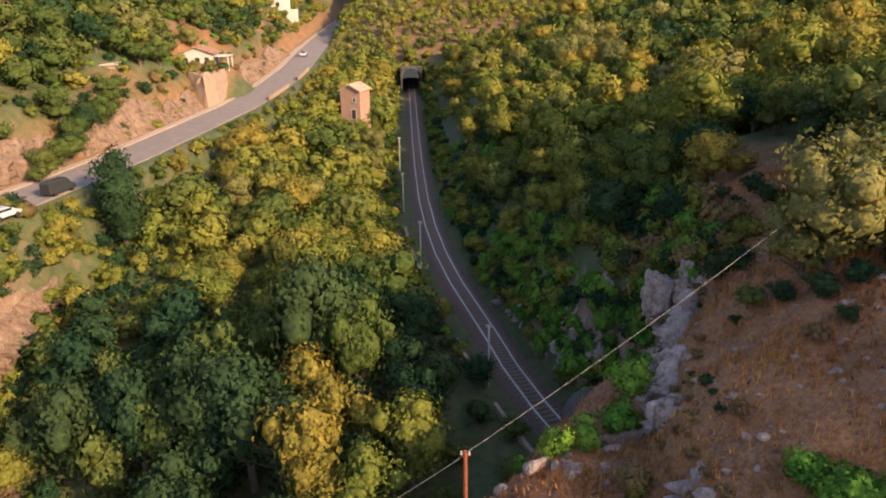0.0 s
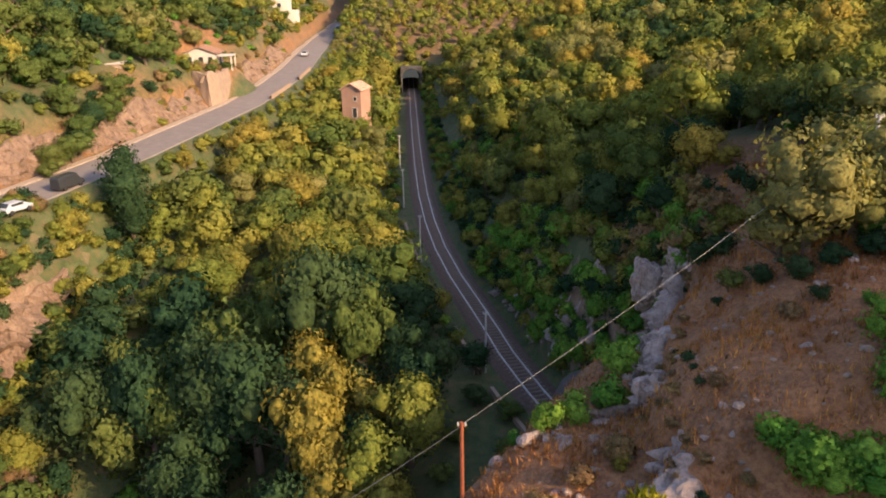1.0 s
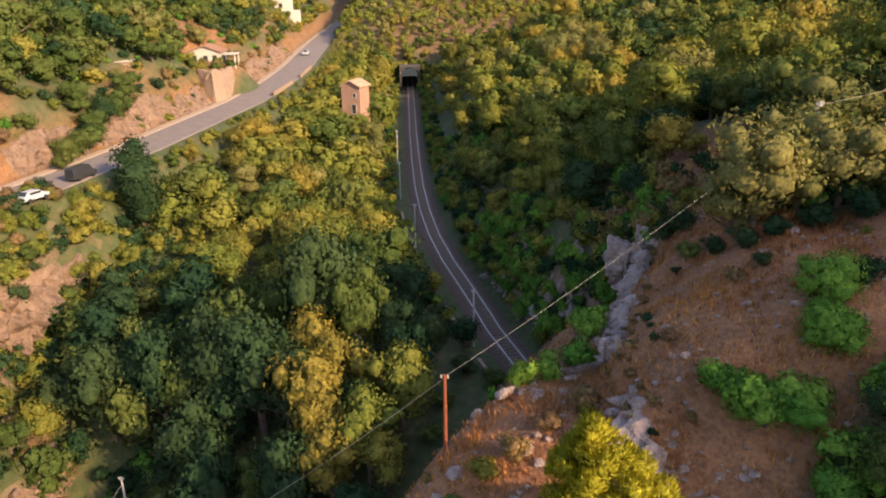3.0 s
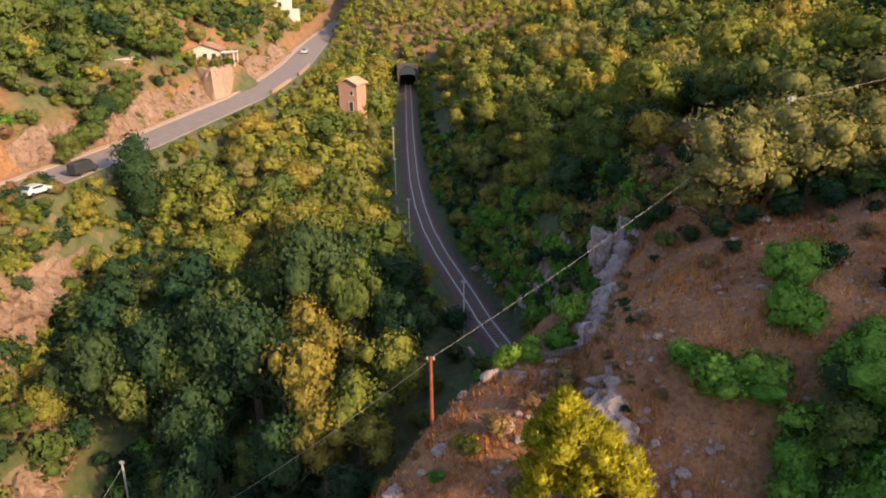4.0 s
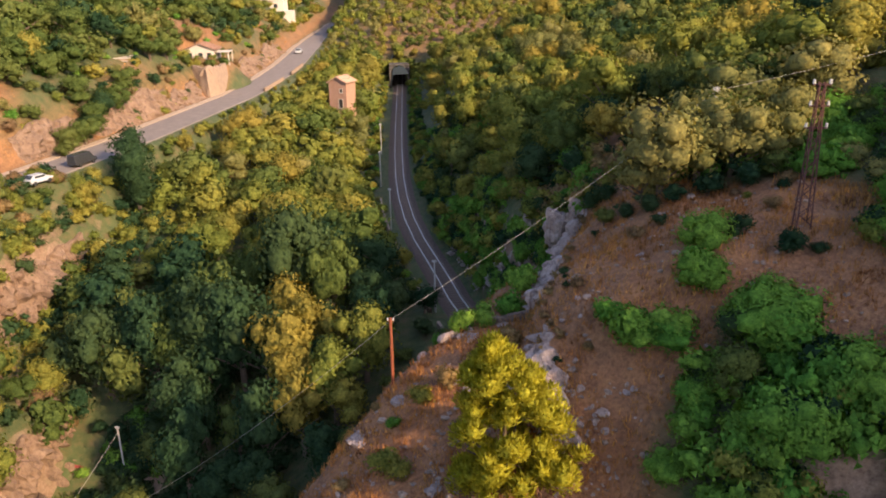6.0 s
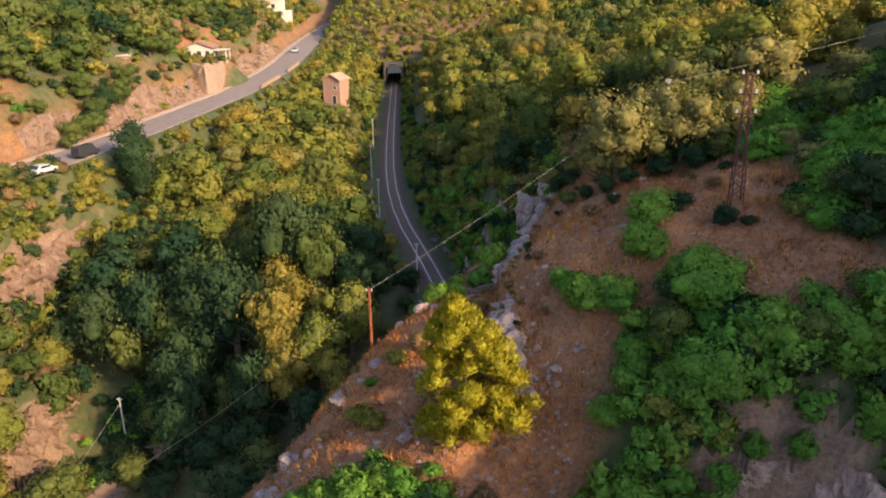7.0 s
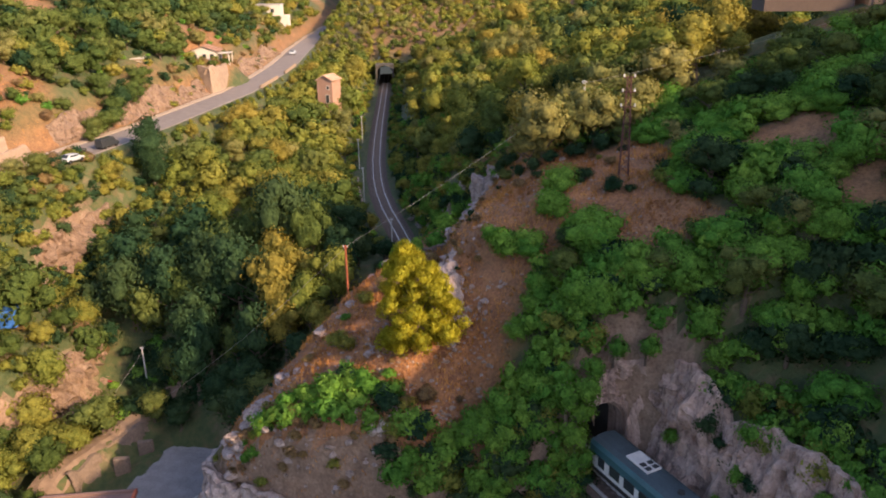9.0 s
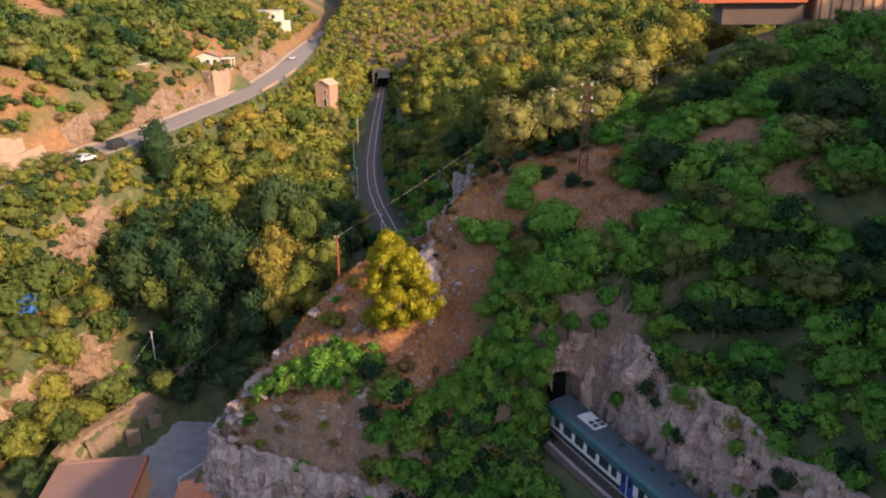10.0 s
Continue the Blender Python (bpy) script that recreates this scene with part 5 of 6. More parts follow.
fixed = [  # kind, x, y, size, height factor
    ("olive", 20.6, 37.6, 1.25, 1.05), ("olive", 19.0, 38.6, 0.95, 0.9), ("olive", 23.2, 38.6, 1.2, 1.0), ("olive", 26.2, 38.2, 1.2, 1.0), ("olive", 28.8, 38.6, 1.0, 0.95), ("olive", 24.6, 44.5, 1.1, 1.0), ("olive", 31.5, 42.0, 1.0, 1.0), ("dark", 19.2, 35.6, 0.42, 0.7), ("dark", 21.2, 35.2, 0.4, 0.7), ("dark", 23.8, 35.8, 0.5, 0.75), ("dark", 26.4, 35.6, 0.5, 0.75), ("green", 28.6, 36.0, 0.5, 0.75), ("green", 16.2, 38.2, 0.36, 0.9), ("dark", 17.6, 37.2, 0.34, 0.8),
    ("gold", 17.6, 57.0, 0.85, 0.9), ("gold", 19.4, 56.0, 0.5, 0.7), ("green", 12.4, 51.6, 0.42, 0.9), ("dark", 14.2, 55.2, 0.6, 0.95), ("olive", 29.0, 59.5, 1.0, 0.9),
    ("green", -64.4, 146.4, 0.5, 0.8), ("green", -67.5, 147.2, 0.45, 0.8), ("green", -74.5, 150.0, 0.8, 0.9), ("lime", -31.0, 138.4, 0.62, 0.9), ("lime", -34.2, 137.6, 0.6, 0.8), ("lime", -28.6, 141.5, 0.5, 0.9), ("lime", -36.5, 140.2, 0.6, 0.9),
    ("gold", -14.6, 43.0, 1.35, 1.4), ("gold", -12.4, 40.2, 1.2, 1.4), ("gold", -11.4, 37.4, 1.1, 1.35), ("gold", -16.2, 51.5, 1.2, 1.3), ("gold", -13.2, 47.2, 1.1, 1.3), ("lime", -6.4, 43.6, 1.15, 1.2), ("lime", -8.4, 39.0, 1.1, 1.3), ("lime", -6.6, 37.4, 0.9, 1.1), ("gold", -10.2, 47.0, 1.0, 1.2), ("gold", -7.6, 50.5, 0.8, 1.0), ("lime", -37.2, 33.0, 1.0, 1.0), ("lime", -38.0, 29.0, 0.9, 0.9), ("lime", -35.5, 26.5, 0.8, 0.9),
    ("green", -68.6, 100.5, 1.15, 0.85), ("green", -66.4, 107.0, 1.2, 0.85), ("dark", -66.0, 98.0, 0.8, 0.8), ("green", -65.8, 94.0, 0.8, 0.7), ("green", -67.4, 113.5, 1.0, 0.8), ("green", -70.2, 130.5, 1.0, 0.8), ("green", -69.0, 135.0, 0.8, 0.8), ("green", -67.0, 139.5, 0.6, 0.7), ("green", -79.0, 118.0, 1.4, 0.9), ("dark", -76.0, 126.0, 1.0, 0.9), ("green", -85.0, 112.0, 1.5, 0.9), ("olive", -73.5, 160.0, 1.0, 0.9), ("green", -62.5, 150.5, 0.5, 0.7),
    ("lime", -54.8, 76.5, 0.9, 0.9), ("lime", -54.2, 71.0, 0.6, 0.8), ("green", -56.6, 66.0, 0.6, 0.8), ("green", -65.2, 90.0, 0.9, 0.8), ("green", -65.0, 94.6, 1.0, 0.8), ("green", -65.8, 99.0, 1.05, 0.85), ("dark", -66.8, 103.0, 1.0, 0.85), ("green", -64.6, 87.2, 0.6, 0.7), ("green", -60.5, 65.0, 0.9, 0.8), ("olive", -63.0, 62.0, 0.9, 0.8), ("lime", -62.0, 58.5, 0.8, 0.7), ("olive", -66.0, 57.0, 0.9, 0.8), ("green", -59.0, 61.0, 0.7, 0.7), ("green", -46.0, 43.5, 0.8, 0.8), ("lime", -45.6, 38.0, 0.8, 0.8), ("green", -47.0, 33.0, 0.9, 0.8), ("green", -48.5, 28.0, 0.9, 0.8), ("lime", -39.5, 29.0, 1.0, 1.0), ("lime", -39.0, 24.5, 1.1, 1.0), ("lime", -37.3, 38.0, 0.8, 0.8), ("lime", -41.0, 20.5, 1.1, 1.0),
    ("bright", 22.1, 27.4, 0.75, 1.05), ("bright", 21.4, 24.2, 0.72, 1.0), ("bright", 17.4, 22.6, 0.78, 0.75), ("bright", 19.3, 21.6, 0.7, 0.8), ("bright", 25.3, 19.4, 1.15, 0.85), ("bright", 28.8, 15.0, 0.95, 0.9), ("bright", 20.5, 18.2, 0.6, 0.8), ("bright", 32.0, 13.6, 0.9, 0.9), ("bright", 23.6, 15.6, 0.7, 0.8), ("bright", 27.0, 15.4, 0.75, 0.8), ("bright", 18.8, 15.0, 0.65, 0.8), ("bright", 21.2, 12.6, 0.6, 0.8), ("bright", 22.6, 10.6, 0.5, 0.8), ("green", 30.2, 13.6, 0.7, 0.8), ("bright", 33.6, 12.6, 0.7, 0.8),
    ("bright", 52.0, 50.5, 0.7, 0.9), ("bright", 55.5, 51.5, 0.8, 0.9), ("bright", 59.0, 51.0, 0.7, 0.9), ("green", 62.0, 52.0, 0.55, 0.8), ("lime", -33.6, 229.0, 0.55, 0.8), ("lime", -36.4, 230.5, 0.6, 0.8), ("lime", -38.6, 228.0, 0.5, 0.8), ("green", -32.0, 226.0, 0.5, 0.8), ("green", -39.4, 224.5, 0.5, 0.8),
    ("lime", -3.6, 117.0, 1.0, 1.0), ("lime", -7.6, 112.0, 0.8, 1.0)]
spots = [(f[1], f[2]) for f in fixed] + [(-50.6, 82.9)]
cells = {}
for s in spots:
    cells.setdefault((int(s[0] // 5), int(s[1] // 5)), []).append(s)
for k in range(60000):
    y = rng.uniform(-14, 340)
    half = 0.66 * (y + 62)
    x = rng.uniform(-half - 6, half + 14) + 6
    if not (-200 < x < 150) or not free(x, y):
        continue
    gap = 3.3 if y < 110 else 3.8 if y < 210 else 3.9
    if x < float(road_x(y)):
        gap = 3.4
    elif x - float(track_x(y)) > 0 and y < 46:
        gap = 1.95
    elif x - float(road_x(y)) < 11:
        gap = 2.1
    ci, cj = int(x // 5), int(y // 5)
    if any((x - a) ** 2 + (y - b) ** 2 < gap * gap for i in (-1, 0, 1) for j in (-1, 0, 1) for a, b in cells.get((ci + i, cj + j), ())):
        continue
    spots.append((x, y))
    cells.setdefault((ci, cj), []).append((x, y))
spots = spots[len(fixed) + 1:]


def species(x, y, u):
    d, r = x - float(track_x(y)), x - float(road_x(y))
    # far hill: paler leaf kinds put part of its sunlight into the colour
    if y > 225:
        return "lime" if u < 0.48 else "olive" if u < 0.68 else "gold" if u < 0.84 else "green"
    if d > 0 and y < 46 and d < 60:
        return "bright" if u < 0.62 else "olive" if u < 0.68 else "green" if u < 0.88 else "dark"
    if d > 0 and y > 14:
        # same beyond y 92: yellow kinds stand in for sunlit crown tops
        if d < 40 and y > 92:
            return "lime" if u < 0.55 else "olive" if u < 0.68 else "gold" if u < 0.80 else "green"
        return "dark" if u < 0.10 else "green" if u < 0.42 else "olive" if u < 0.52 else "gold" if u < 0.58 else "lime"
    if y <= 30 and d > -12:
        return "bright" if u < 0.45 else "green" if u < 0.8 else "dark"
    if r < 0:
        return "green" if u < 0.62 else "dark" if u < 0.80 else "olive" if u < 0.90 else "lime"
    if y > 66:
        # past y 95 more of the pale kinds, sunlight carried by leaf colour
        return ("lime" if u < 0.56 else "green" if u < 0.93 else "dark") if y < 95 else ("lime" if u < 0.66 else "gold" if u < 0.76 else "olive" if u < 0.84 else "green")
    if x < -40 and y < 48:
        return "green" if u < 0.55 else "lime" if u < 0.8 else "dark"
    return "dark" if u < 0.68 else "green"


def size_of(x, y):
    """Trees are tall in the gorge and low beside the road, the line and on the slopes."""
    d, r = x - float(track_x(y)), x - float(road_x(y))
    if 0 < r < 11 and y > 60:
        return 0.55, 0.9
    if y > 225:
        return 0.72, 0.85
    if -7.5 < d < 7.5 and y > 44:
        return 0.45, 0.8
    if 0 < d < 14 and y > 60:
        return 0.75, 0.95
    if 0 < d < 40 and y > 60:
        return 1.0, 0.95
    if r < 0:
        return (1.0, 0.85) if r < -14 else (0.62, 0.8)
    if d > 0 and y < 46:
        return 0.74, 0.8
    if y <= 20 and d <= 0 and x > -32:
        return (0.34, 0.65) if d > -22 else (0.6, 0.8)
    if d <= 0 and 24 < y < 60 and x > -5:
        return 0.42, 0.8
    if 44 < x < 84 and 36 < y < 76:
        return 0.45, 0.8
    if d <= 0 and y < 60 and x > -42:
        return (0.8, 0.9) if y < 36 else (1.15, 1.3)
    if y <= 20:
        return (0.36, 0.65) if d > -13 else (0.7, 0.8)
    return 1.12, 0.9


plan = []
for x, y in spots:
    s, t = size_of(x, y)
    s, t = s * float(np.clip(rng.lognormal(0.0, 0.26), 0.62, 1.45)), t * rng.uniform(0.85, 1.2)
    r = x - float(road_x(y))
    if 0 < r < 30 and 40 < y < 230:                  # the woods below the road keep under its edge
        s = min(s, max(0.22, (float(road_z(y)) + 0.4 + 0.22 * (r - 4) - ground_at(x, y)) / (6.0 * t)))
    if math.hypot(x + 48.5, y - 77) < 6.5:
        s *= 0.5
    plan.append((species(x, y, rng.uniform()), x, y, s, t))
plan.sort(key=lambda p: math.hypot(p[1] - 10, p[2] - 22))
stuff = {}
count = {}
for leaf, x, y, s, t in fixed + plan:
    count[leaf] = count.get(leaf, 0) + 1
    if leaf in NEAR and (count[leaf] <= 110 or (leaf, x, y, s, t) in fixed):
        put(NEAR[leaf][rng.integers(3)], x, y, s, rng.uniform(0, 6.28), 1.1 if leaf == "olive" else 0.4, t)
    else:
        stuff.setdefault(leaf, []).append((x, y, s, t))

# shrubs on the spur, the slopes and the rock ledges
shrubs = [("bright", 17.2, 22.4, 1.25), ("bright", 19.4, 21.2, 1.3), ("bright", 15.6, 23.8, 0.9), ("bright", 25.2, 18.6, 1.7), ("bright", 29.5, 13.6, 1.6), ("bright", 33.0, 13.0, 1.5), ("bright", 22.4, 18.0, 1.2), ("bright", 20.4, 17.6, 1.0),
          ("bright", 21.3, 25.0, 1.0), ("bright", 21.6, 23.6, 1.25), ("bright", 35.5, 12.4, 1.4), ("bright", 24.2, 15.0, 1.3), ("bright", 27.2, 14.4, 1.2), ("bright", 10.9, 42.5, 1.5), ("bright", 12.2, 50.4, 1.2), ("bright", 9.2, 38.0, 1.2), ("bright", 8.0, 34.6, 1.1), ("bright", 6.2, 33.6, 1.0), ("bright", 4.6, 33.0, 0.9),
          ("bright", 7.2, 55.0, 1.3), ("bright", 8.4, 51.0, 1.2), ("dark", 15.6, 44.2, 1.0), ("dark", 16.6, 43.0, 0.9), ("lime", 2.4, 24.8, 0.8), ("dry", 4.4, 25.5, 0.8), ("lime", 0.4, 19.8, 0.9), ("lime", 1.6, 18.8, 0.8), ("bright", -2.4, 13.0, 1.0), ("bright", -0.6, 12.4, 1.1), ("bright", 1.4, 12.2, 1.2), ("bright", 3.2, 13.0, 1.0), ("bright", 5.0, 12.2, 1.3), ("bright", 7.0, 11.6, 1.1), ("dark", 2.8, 14.2, 0.9), ("dry", 10.4, 12.6, 0.8),
          ("bright", 12.6, 10.2, 1.3), ("bright", 15.0, 10.0, 1.4), ("bright", 17.4, 10.6, 1.4), ("bright", 19.6, 11.0, 1.3), ("lime", 22.2, 13.4, 1.2), ("dry", 8.8, 28.6, 0.8), ("dry", 6.4, 27.2, 0.8), ("dark", 27.0, 25.0, 0.8), ("dark", 24.4, 28.0, 0.8), ("lime", 31.5, 24.0, 0.9), ("bright", 33.5, 23.0, 1.1)]
for leaf, x, y, s in shrubs:
    shrub(leaf, x, y, s, 0.15, rng.uniform(0.85, 1.15))
for k in range(230):
    x, y = rng.uniform(-10, 48), rng.uniform(3, 60)
    e = (x - 13) * 0.76 - (y - 47) * 0.65
    dry = float(dryness(x, y))
    if e < 0 or (y < 14 and x > 24) or (dry > 0.5 and rng.uniform() < 0.45) or math.hypot(x - 9, y - 15) < 4.5:
        continue
    leaf = "dry" if dry > 0.5 and rng.uniform() < 0.6 else ("bright", "dark", "lime", "bright")[rng.integers(4)]
    shrub(leaf, x, y, rng.uniform(0.3, 0.6) if dry > 0.5 else rng.uniform(0.6, 1.2), 0.1, rng.uniform(0.7, 1.1))

for k in range(210):                                    # creepers and bushes on the southern and northern faces
    u = rng.uniform()
    if u < 0.35:
        x = rng.uniform(7, 22)
        y = float(np.interp(x, [0, 12, 22, 26], [9.4, 8.4, 9.6, 11.6])) + rng.uniform(-2.2, 2.5)
    elif u < 0.85:
        y = rng.uniform(45, 76) if rng.uniform() < 0.35 else rng.uniform(63, 78)
        x = float(track_x(y)) + rng.uniform(3.9, 11)
    else:
        y = rng.uniform(-10, 9)
        x = float(track_x(y)) + rng.uniform(6.5, 9.5)
    shrub(("bright", "bright", "dark", "lime")[rng.integers(4)], x, y, rng.uniform(0.6, 1.15), 0.3, rng.uniform(0.9, 1.3))
for k in range(130):                                    # thicket over the tunnel mouth
    x, y = rng.uniform(20, 43), rng.uniform(8.5, 21)
    d = x - float(track_x(y))
    if y < 13 and d < 6.4 or dryness(x, y) > 0.4:
        continue
    shrub(("bright", "bright", "bright", "dark")[rng.integers(4)], x, y, rng.uniform(0.8, 1.5), 0.3, rng.uniform(0.9, 1.2))
for k in range(60):                                     # dark scrub over the bottom of the gorge
    shrub(("dark", "dark", "bright")[k % 3], rng.uniform(-40.5, -30), rng.uniform(35, 49), rng.uniform(0.7, 1.3), 0.2, rng.uniform(0.7, 1.0))
for k in range(90):                                     # scrub hanging on the road cut
    y = rng.uniform(84, 214)
    x = float(road_x(y)) - rng.uniform(6.2, 9.5)
    shrub(("dry", "lime", "dark", "dry")[rng.integers(4)], x, y, rng.uniform(0.4, 0.95), 0.2, rng.uniform(0.7, 1.1))

for k in range(260):                                    # overgrown terraces, cliff tops and the headland's foot
    u = rng.uniform()
    if u < 0.35:
        y = rng.uniform(20, 50)
        x = rng.uniform(-58, -43.5)
    elif u < 0.55:
        y = rng.uniform(54, 78)
        x = rng.uniform(-64, -55.5)
    elif u < 0.8:
        y = rng.uniform(-12, 10.6)
        x = float(track_x(y)) - rng.uniform(4.2, 12)
    else:
        y = rng.uniform(7.4, 12.5)
        x = rng.uniform(21.0, 26.0)
        if x - float(track_x(y)) > -2.6 and y < 11.5:
            continue
    shrub(("bright", "lime", "dark", "bright")[rng.integers(4)] if x > -30 else ("dark", "lime", "dry")[k % 3], x, y, rng.uniform(0.6, 1.2), 0.2, rng.uniform(0.7, 1.1))
for x, y, s in ((24.1, 13.6, 1.2), (24.2, 11.6, 1.1), (26.3, 12.9, 1.2), (27.8, 12.8, 1.3), (28.8, 13.4, 1.3), (21.0, 10.4, 1.2), (22.4, 10.4, 1.1), (20.6, 9.4, 1.2), (22.2, 11.8, 1.3), (31.8, 12.6, 1.2), (33.6, 11.0, 1.2), (35.6, 7.6, 1.0), (37.6, 3.4, 1.0), (25.6, 14.8, 1.4), (30.2, 12.2, 1.0), (19.2, 9.6, 1.2), (18.2, 11.6, 1.3), (23.0, 8.6, 0.8), (21.6, 8.0, 1.0)):
    shrub("bright", x, y, s, 0.1, 1.2)
for x, y, sc in ((-41.5, 226.5, 1.9), (-39.6, 228.0, 1.8), (-37.4, 229.2, 1.6), (-34.6, 229.4, 1.7), (-31.8, 228.8, 1.8), (-30.0, 226.8, 1.9), (-29.4, 223.8, 1.8), (-42.0, 223.0, 1.8), (-36.0, 231.5, 1.8), (-30.4, 220.4, 1.6), (-40.6, 219.6, 1.6)):
    shrub("lime", x, y, sc, 0.2, 1.2)
for x, y, sc in ((23.4, 13.0, 1.3), (24.8, 13.4, 1.2), (26.0, 13.6, 1.3), (27.4, 14.0, 1.2), (25.0, 15.0, 1.4), (27.0, 15.4, 1.3), (23.0, 14.6, 1.3), (29.4, 14.2, 1.2), (30.6, 13.2, 1.2)):
    shrub("bright", x, y, sc, 0.2, 1.1)
for x, y, sc in ((-5.0, 12.6, 1.2), (-3.6, 12.0, 1.3), (-2.0, 11.6, 1.2), (-0.4, 11.4, 1.0), (1.6, 10.6, 1.3), (3.0, 10.2, 1.4), (4.2, 11.0, 1.2), (1.0, 13.6, 1.2), (2.6, 14.4, 1.0), (5.8, 9.8, 0.9), (-6.2, 11.6, 0.7), (0.0, 8.6, 0.8), (-1.6, 14.4, 0.9)):
    shrub("bright", x, y, sc, 0.2, 0.95)
for k in range(26):
    x, y = rng.uniform(-11, 8), rng.uniform(9.5, 13.5)
    shrub(("dry", "dry", "lime")[k % 3], x, y, rng.uniform(0.4, 0.8), 0.1, 0.8)
for k in range(170):                                    # scrub on the hill over the road
    y = rng.uniform(70, 230)
    x = float(road_x(y)) - rng.uniform(9, 36)
    shrub(("dry", "dark", "lime", "bright")[rng.integers(4)], x, y, rng.uniform(0.5, 1.2), 0.2, rng.uniform(0.7, 1.1))
for k in range(34):                                     # creepers on the bank over the line
    y = rng.uniform(46, 66)
    x = float(track_x(y)) + rng.uniform(3.4, 7.5)
    shrub(("bright", "dark", "bright", "lime")[rng.integers(4)], x, y, rng.uniform(0.7, 1.2), -0.4, rng.uniform(0.9, 1.3))
for k in range(120):                                    # thicket running down the southern face
    x, y = rng.uniform(8, 24), rng.uniform(0, 10.5)
    if x - float(track_x(y)) > -4.6:
        continue
    shrub(("bright", "bright", "dark", "bright")[k % 4], x, y, rng.uniform(0.9, 1.5), 0.2, rng.uniform(0.9, 1.2))
for k in range(70):                                     # dry scrub along the top of the cliff over the line
    y = rng.uniform(44, 64)
    x = float(track_x(y)) + rng.uniform(8.0, 15)
    shrub(("dry", "dry", "lime", "dark")[k % 4], x, y, rng.uniform(0.5, 1.1), 0.1, rng.uniform(0.8, 1.2))
for k in range(40):                                     # grass and scrub on the crag
    y = rng.uniform(17, 46)
    x = float(np.interp(y, [17, 26, 33, 46], [10.6, 11.4, 11.4, 13.6])) + rng.uniform(-0.6, 1.6)
    shrub(("dry", "dry", "dry", "dark")[k % 4], x, y, rng.uniform(0.25, 0.6), 0.1, 0.7)
for k in range(60):                                     # tufts on the headland's slope
    x, y = rng.uniform(-12, 9), rng.uniform(5, 15)
    shrub(("dry", "bright", "dry", "lime")[k % 4], x, y, rng.uniform(0.25, 0.7), 0.1, rng.uniform(0.8, 1.1))
for k in range(46):                                     # bushes clinging to the face beside the lower line
    y = rng.uniform(-16, 9)
    x = float(track_x(y)) + rng.uniform(4.8, 9.0)
    shrub(("bright", "dark", "bright", "dark")[rng.integers(4)], x, y, rng.uniform(0.4, 1.0), 0.1, rng.uniform(0.9, 1.3))



def hang(leaf, x, y, z, s):
    m = Matrix.Translation((x, y, z)) @ Matrix.Rotation(rng.uniform(0, 6.28), 4, "Z") @ Matrix.Diagonal((s, s, s * 1.2, 1))
    copy_thing(SHRUB[leaf][rng.integers(3)], m).matrix_basis = m


for x, y, z, s in ((24.3, 8.9, 5.6, 1.0), (23.6, 8.6, 3.4, 1.1), (23.6, 8.4, 1.2, 1.1), (24.9, 9.6, 7.2, 0.9), (23.9, 8.3, -1.0, 1.0), (22.8, 8.6, 4.6, 1.2), (26.6, 11.2, 8.4, 0.8), (29.2, 11.0, 8.8, 0.8)):
    hang("bright", x, y, z, s)
for k in range(64):                                     # creepers hanging down the face above the line
    y = rng.choice([rng.normal(60.5, 3.0), rng.normal(52.0, 2.0), rng.uniform(46, 72)])
    u = rng.uniform(0.05, 1.0)
    if 46 < y < 74:
        hang("bright" if rng.uniform() < 0.8 else "dark", float(track_x(y)) + 3.2 + 3.4 * u ** 1.3, y, -0.6 + float(np.interp(y, [45, 50, 57, 63, 68, 76], [9.6, 11.4, 10.8, 8.6, 5.4, 2.4])) * u, rng.uniform(0.4, 0.85))
for k in range(26):                                     # bushes growing out of the face beside the lower line
    y, u = rng.uniform(-14, 8.5), rng.uniform(0.35, 1.0)
    hang(("bright", "dark")[k % 2], float(track_x(y)) + 3.0 + 2.4 * u ** 1.3, y, -3.2 + float(np.interp(y, [-14, 8], [8, 10.4])) * u, rng.uniform(0.3, 0.75) * (0.6 + 0.6 * u))
for k in range(520):                                    # undergrowth between the woods
    u = k % 4
    if u == 0:
        y = rng.uniform(56, 130)
        x, leaf = float(track_x(y)) + rng.uniform(4.6, 17), ("bright", "dark", "lime")[rng.integers(3)]
    elif u == 1:
        y = rng.uniform(70, 230)
        x, leaf = float(road_x(y)) - rng.uniform(10, 45), ("dry", "lime", "dark")[rng.integers(3)]
    elif u == 2:
        y = rng.uniform(48, 84)
        x, leaf = float(road_x(y)) + rng.uniform(6.5, 16), ("lime", "dark")[rng.integers(2)]
    else:
        x, y, leaf = (rng.uniform(-36, -12), rng.uniform(36, 54), "dark") if k % 8 == 3 else (rng.uniform(-13, 9), rng.uniform(6.5, 12), ("dry", "dry", "bright")[rng.integers(3)])
        if y < 13 and rng.uniform() < 0.3:
            continue
    scrub.setdefault(leaf, []).append((x, y, rng.uniform(0.3, 0.7) if y < 13 else rng.uniform(0.8, 1.6), rng.uniform(0.8, 1.1)))
for k in range(420):                                    # low growth on both sides of the line
    y = rng.uniform(62, 226)
    x = float(track_x(y)) + (rng.uniform(3.3, 6.0) if k % 3 else -rng.uniform(4.4, 6.5))
    scrub.setdefault(("lime", "bright", "lime", "dark")[k % 4], []).append((x, y, rng.uniform(0.5, 1.0), rng.uniform(0.8, 1.1)))
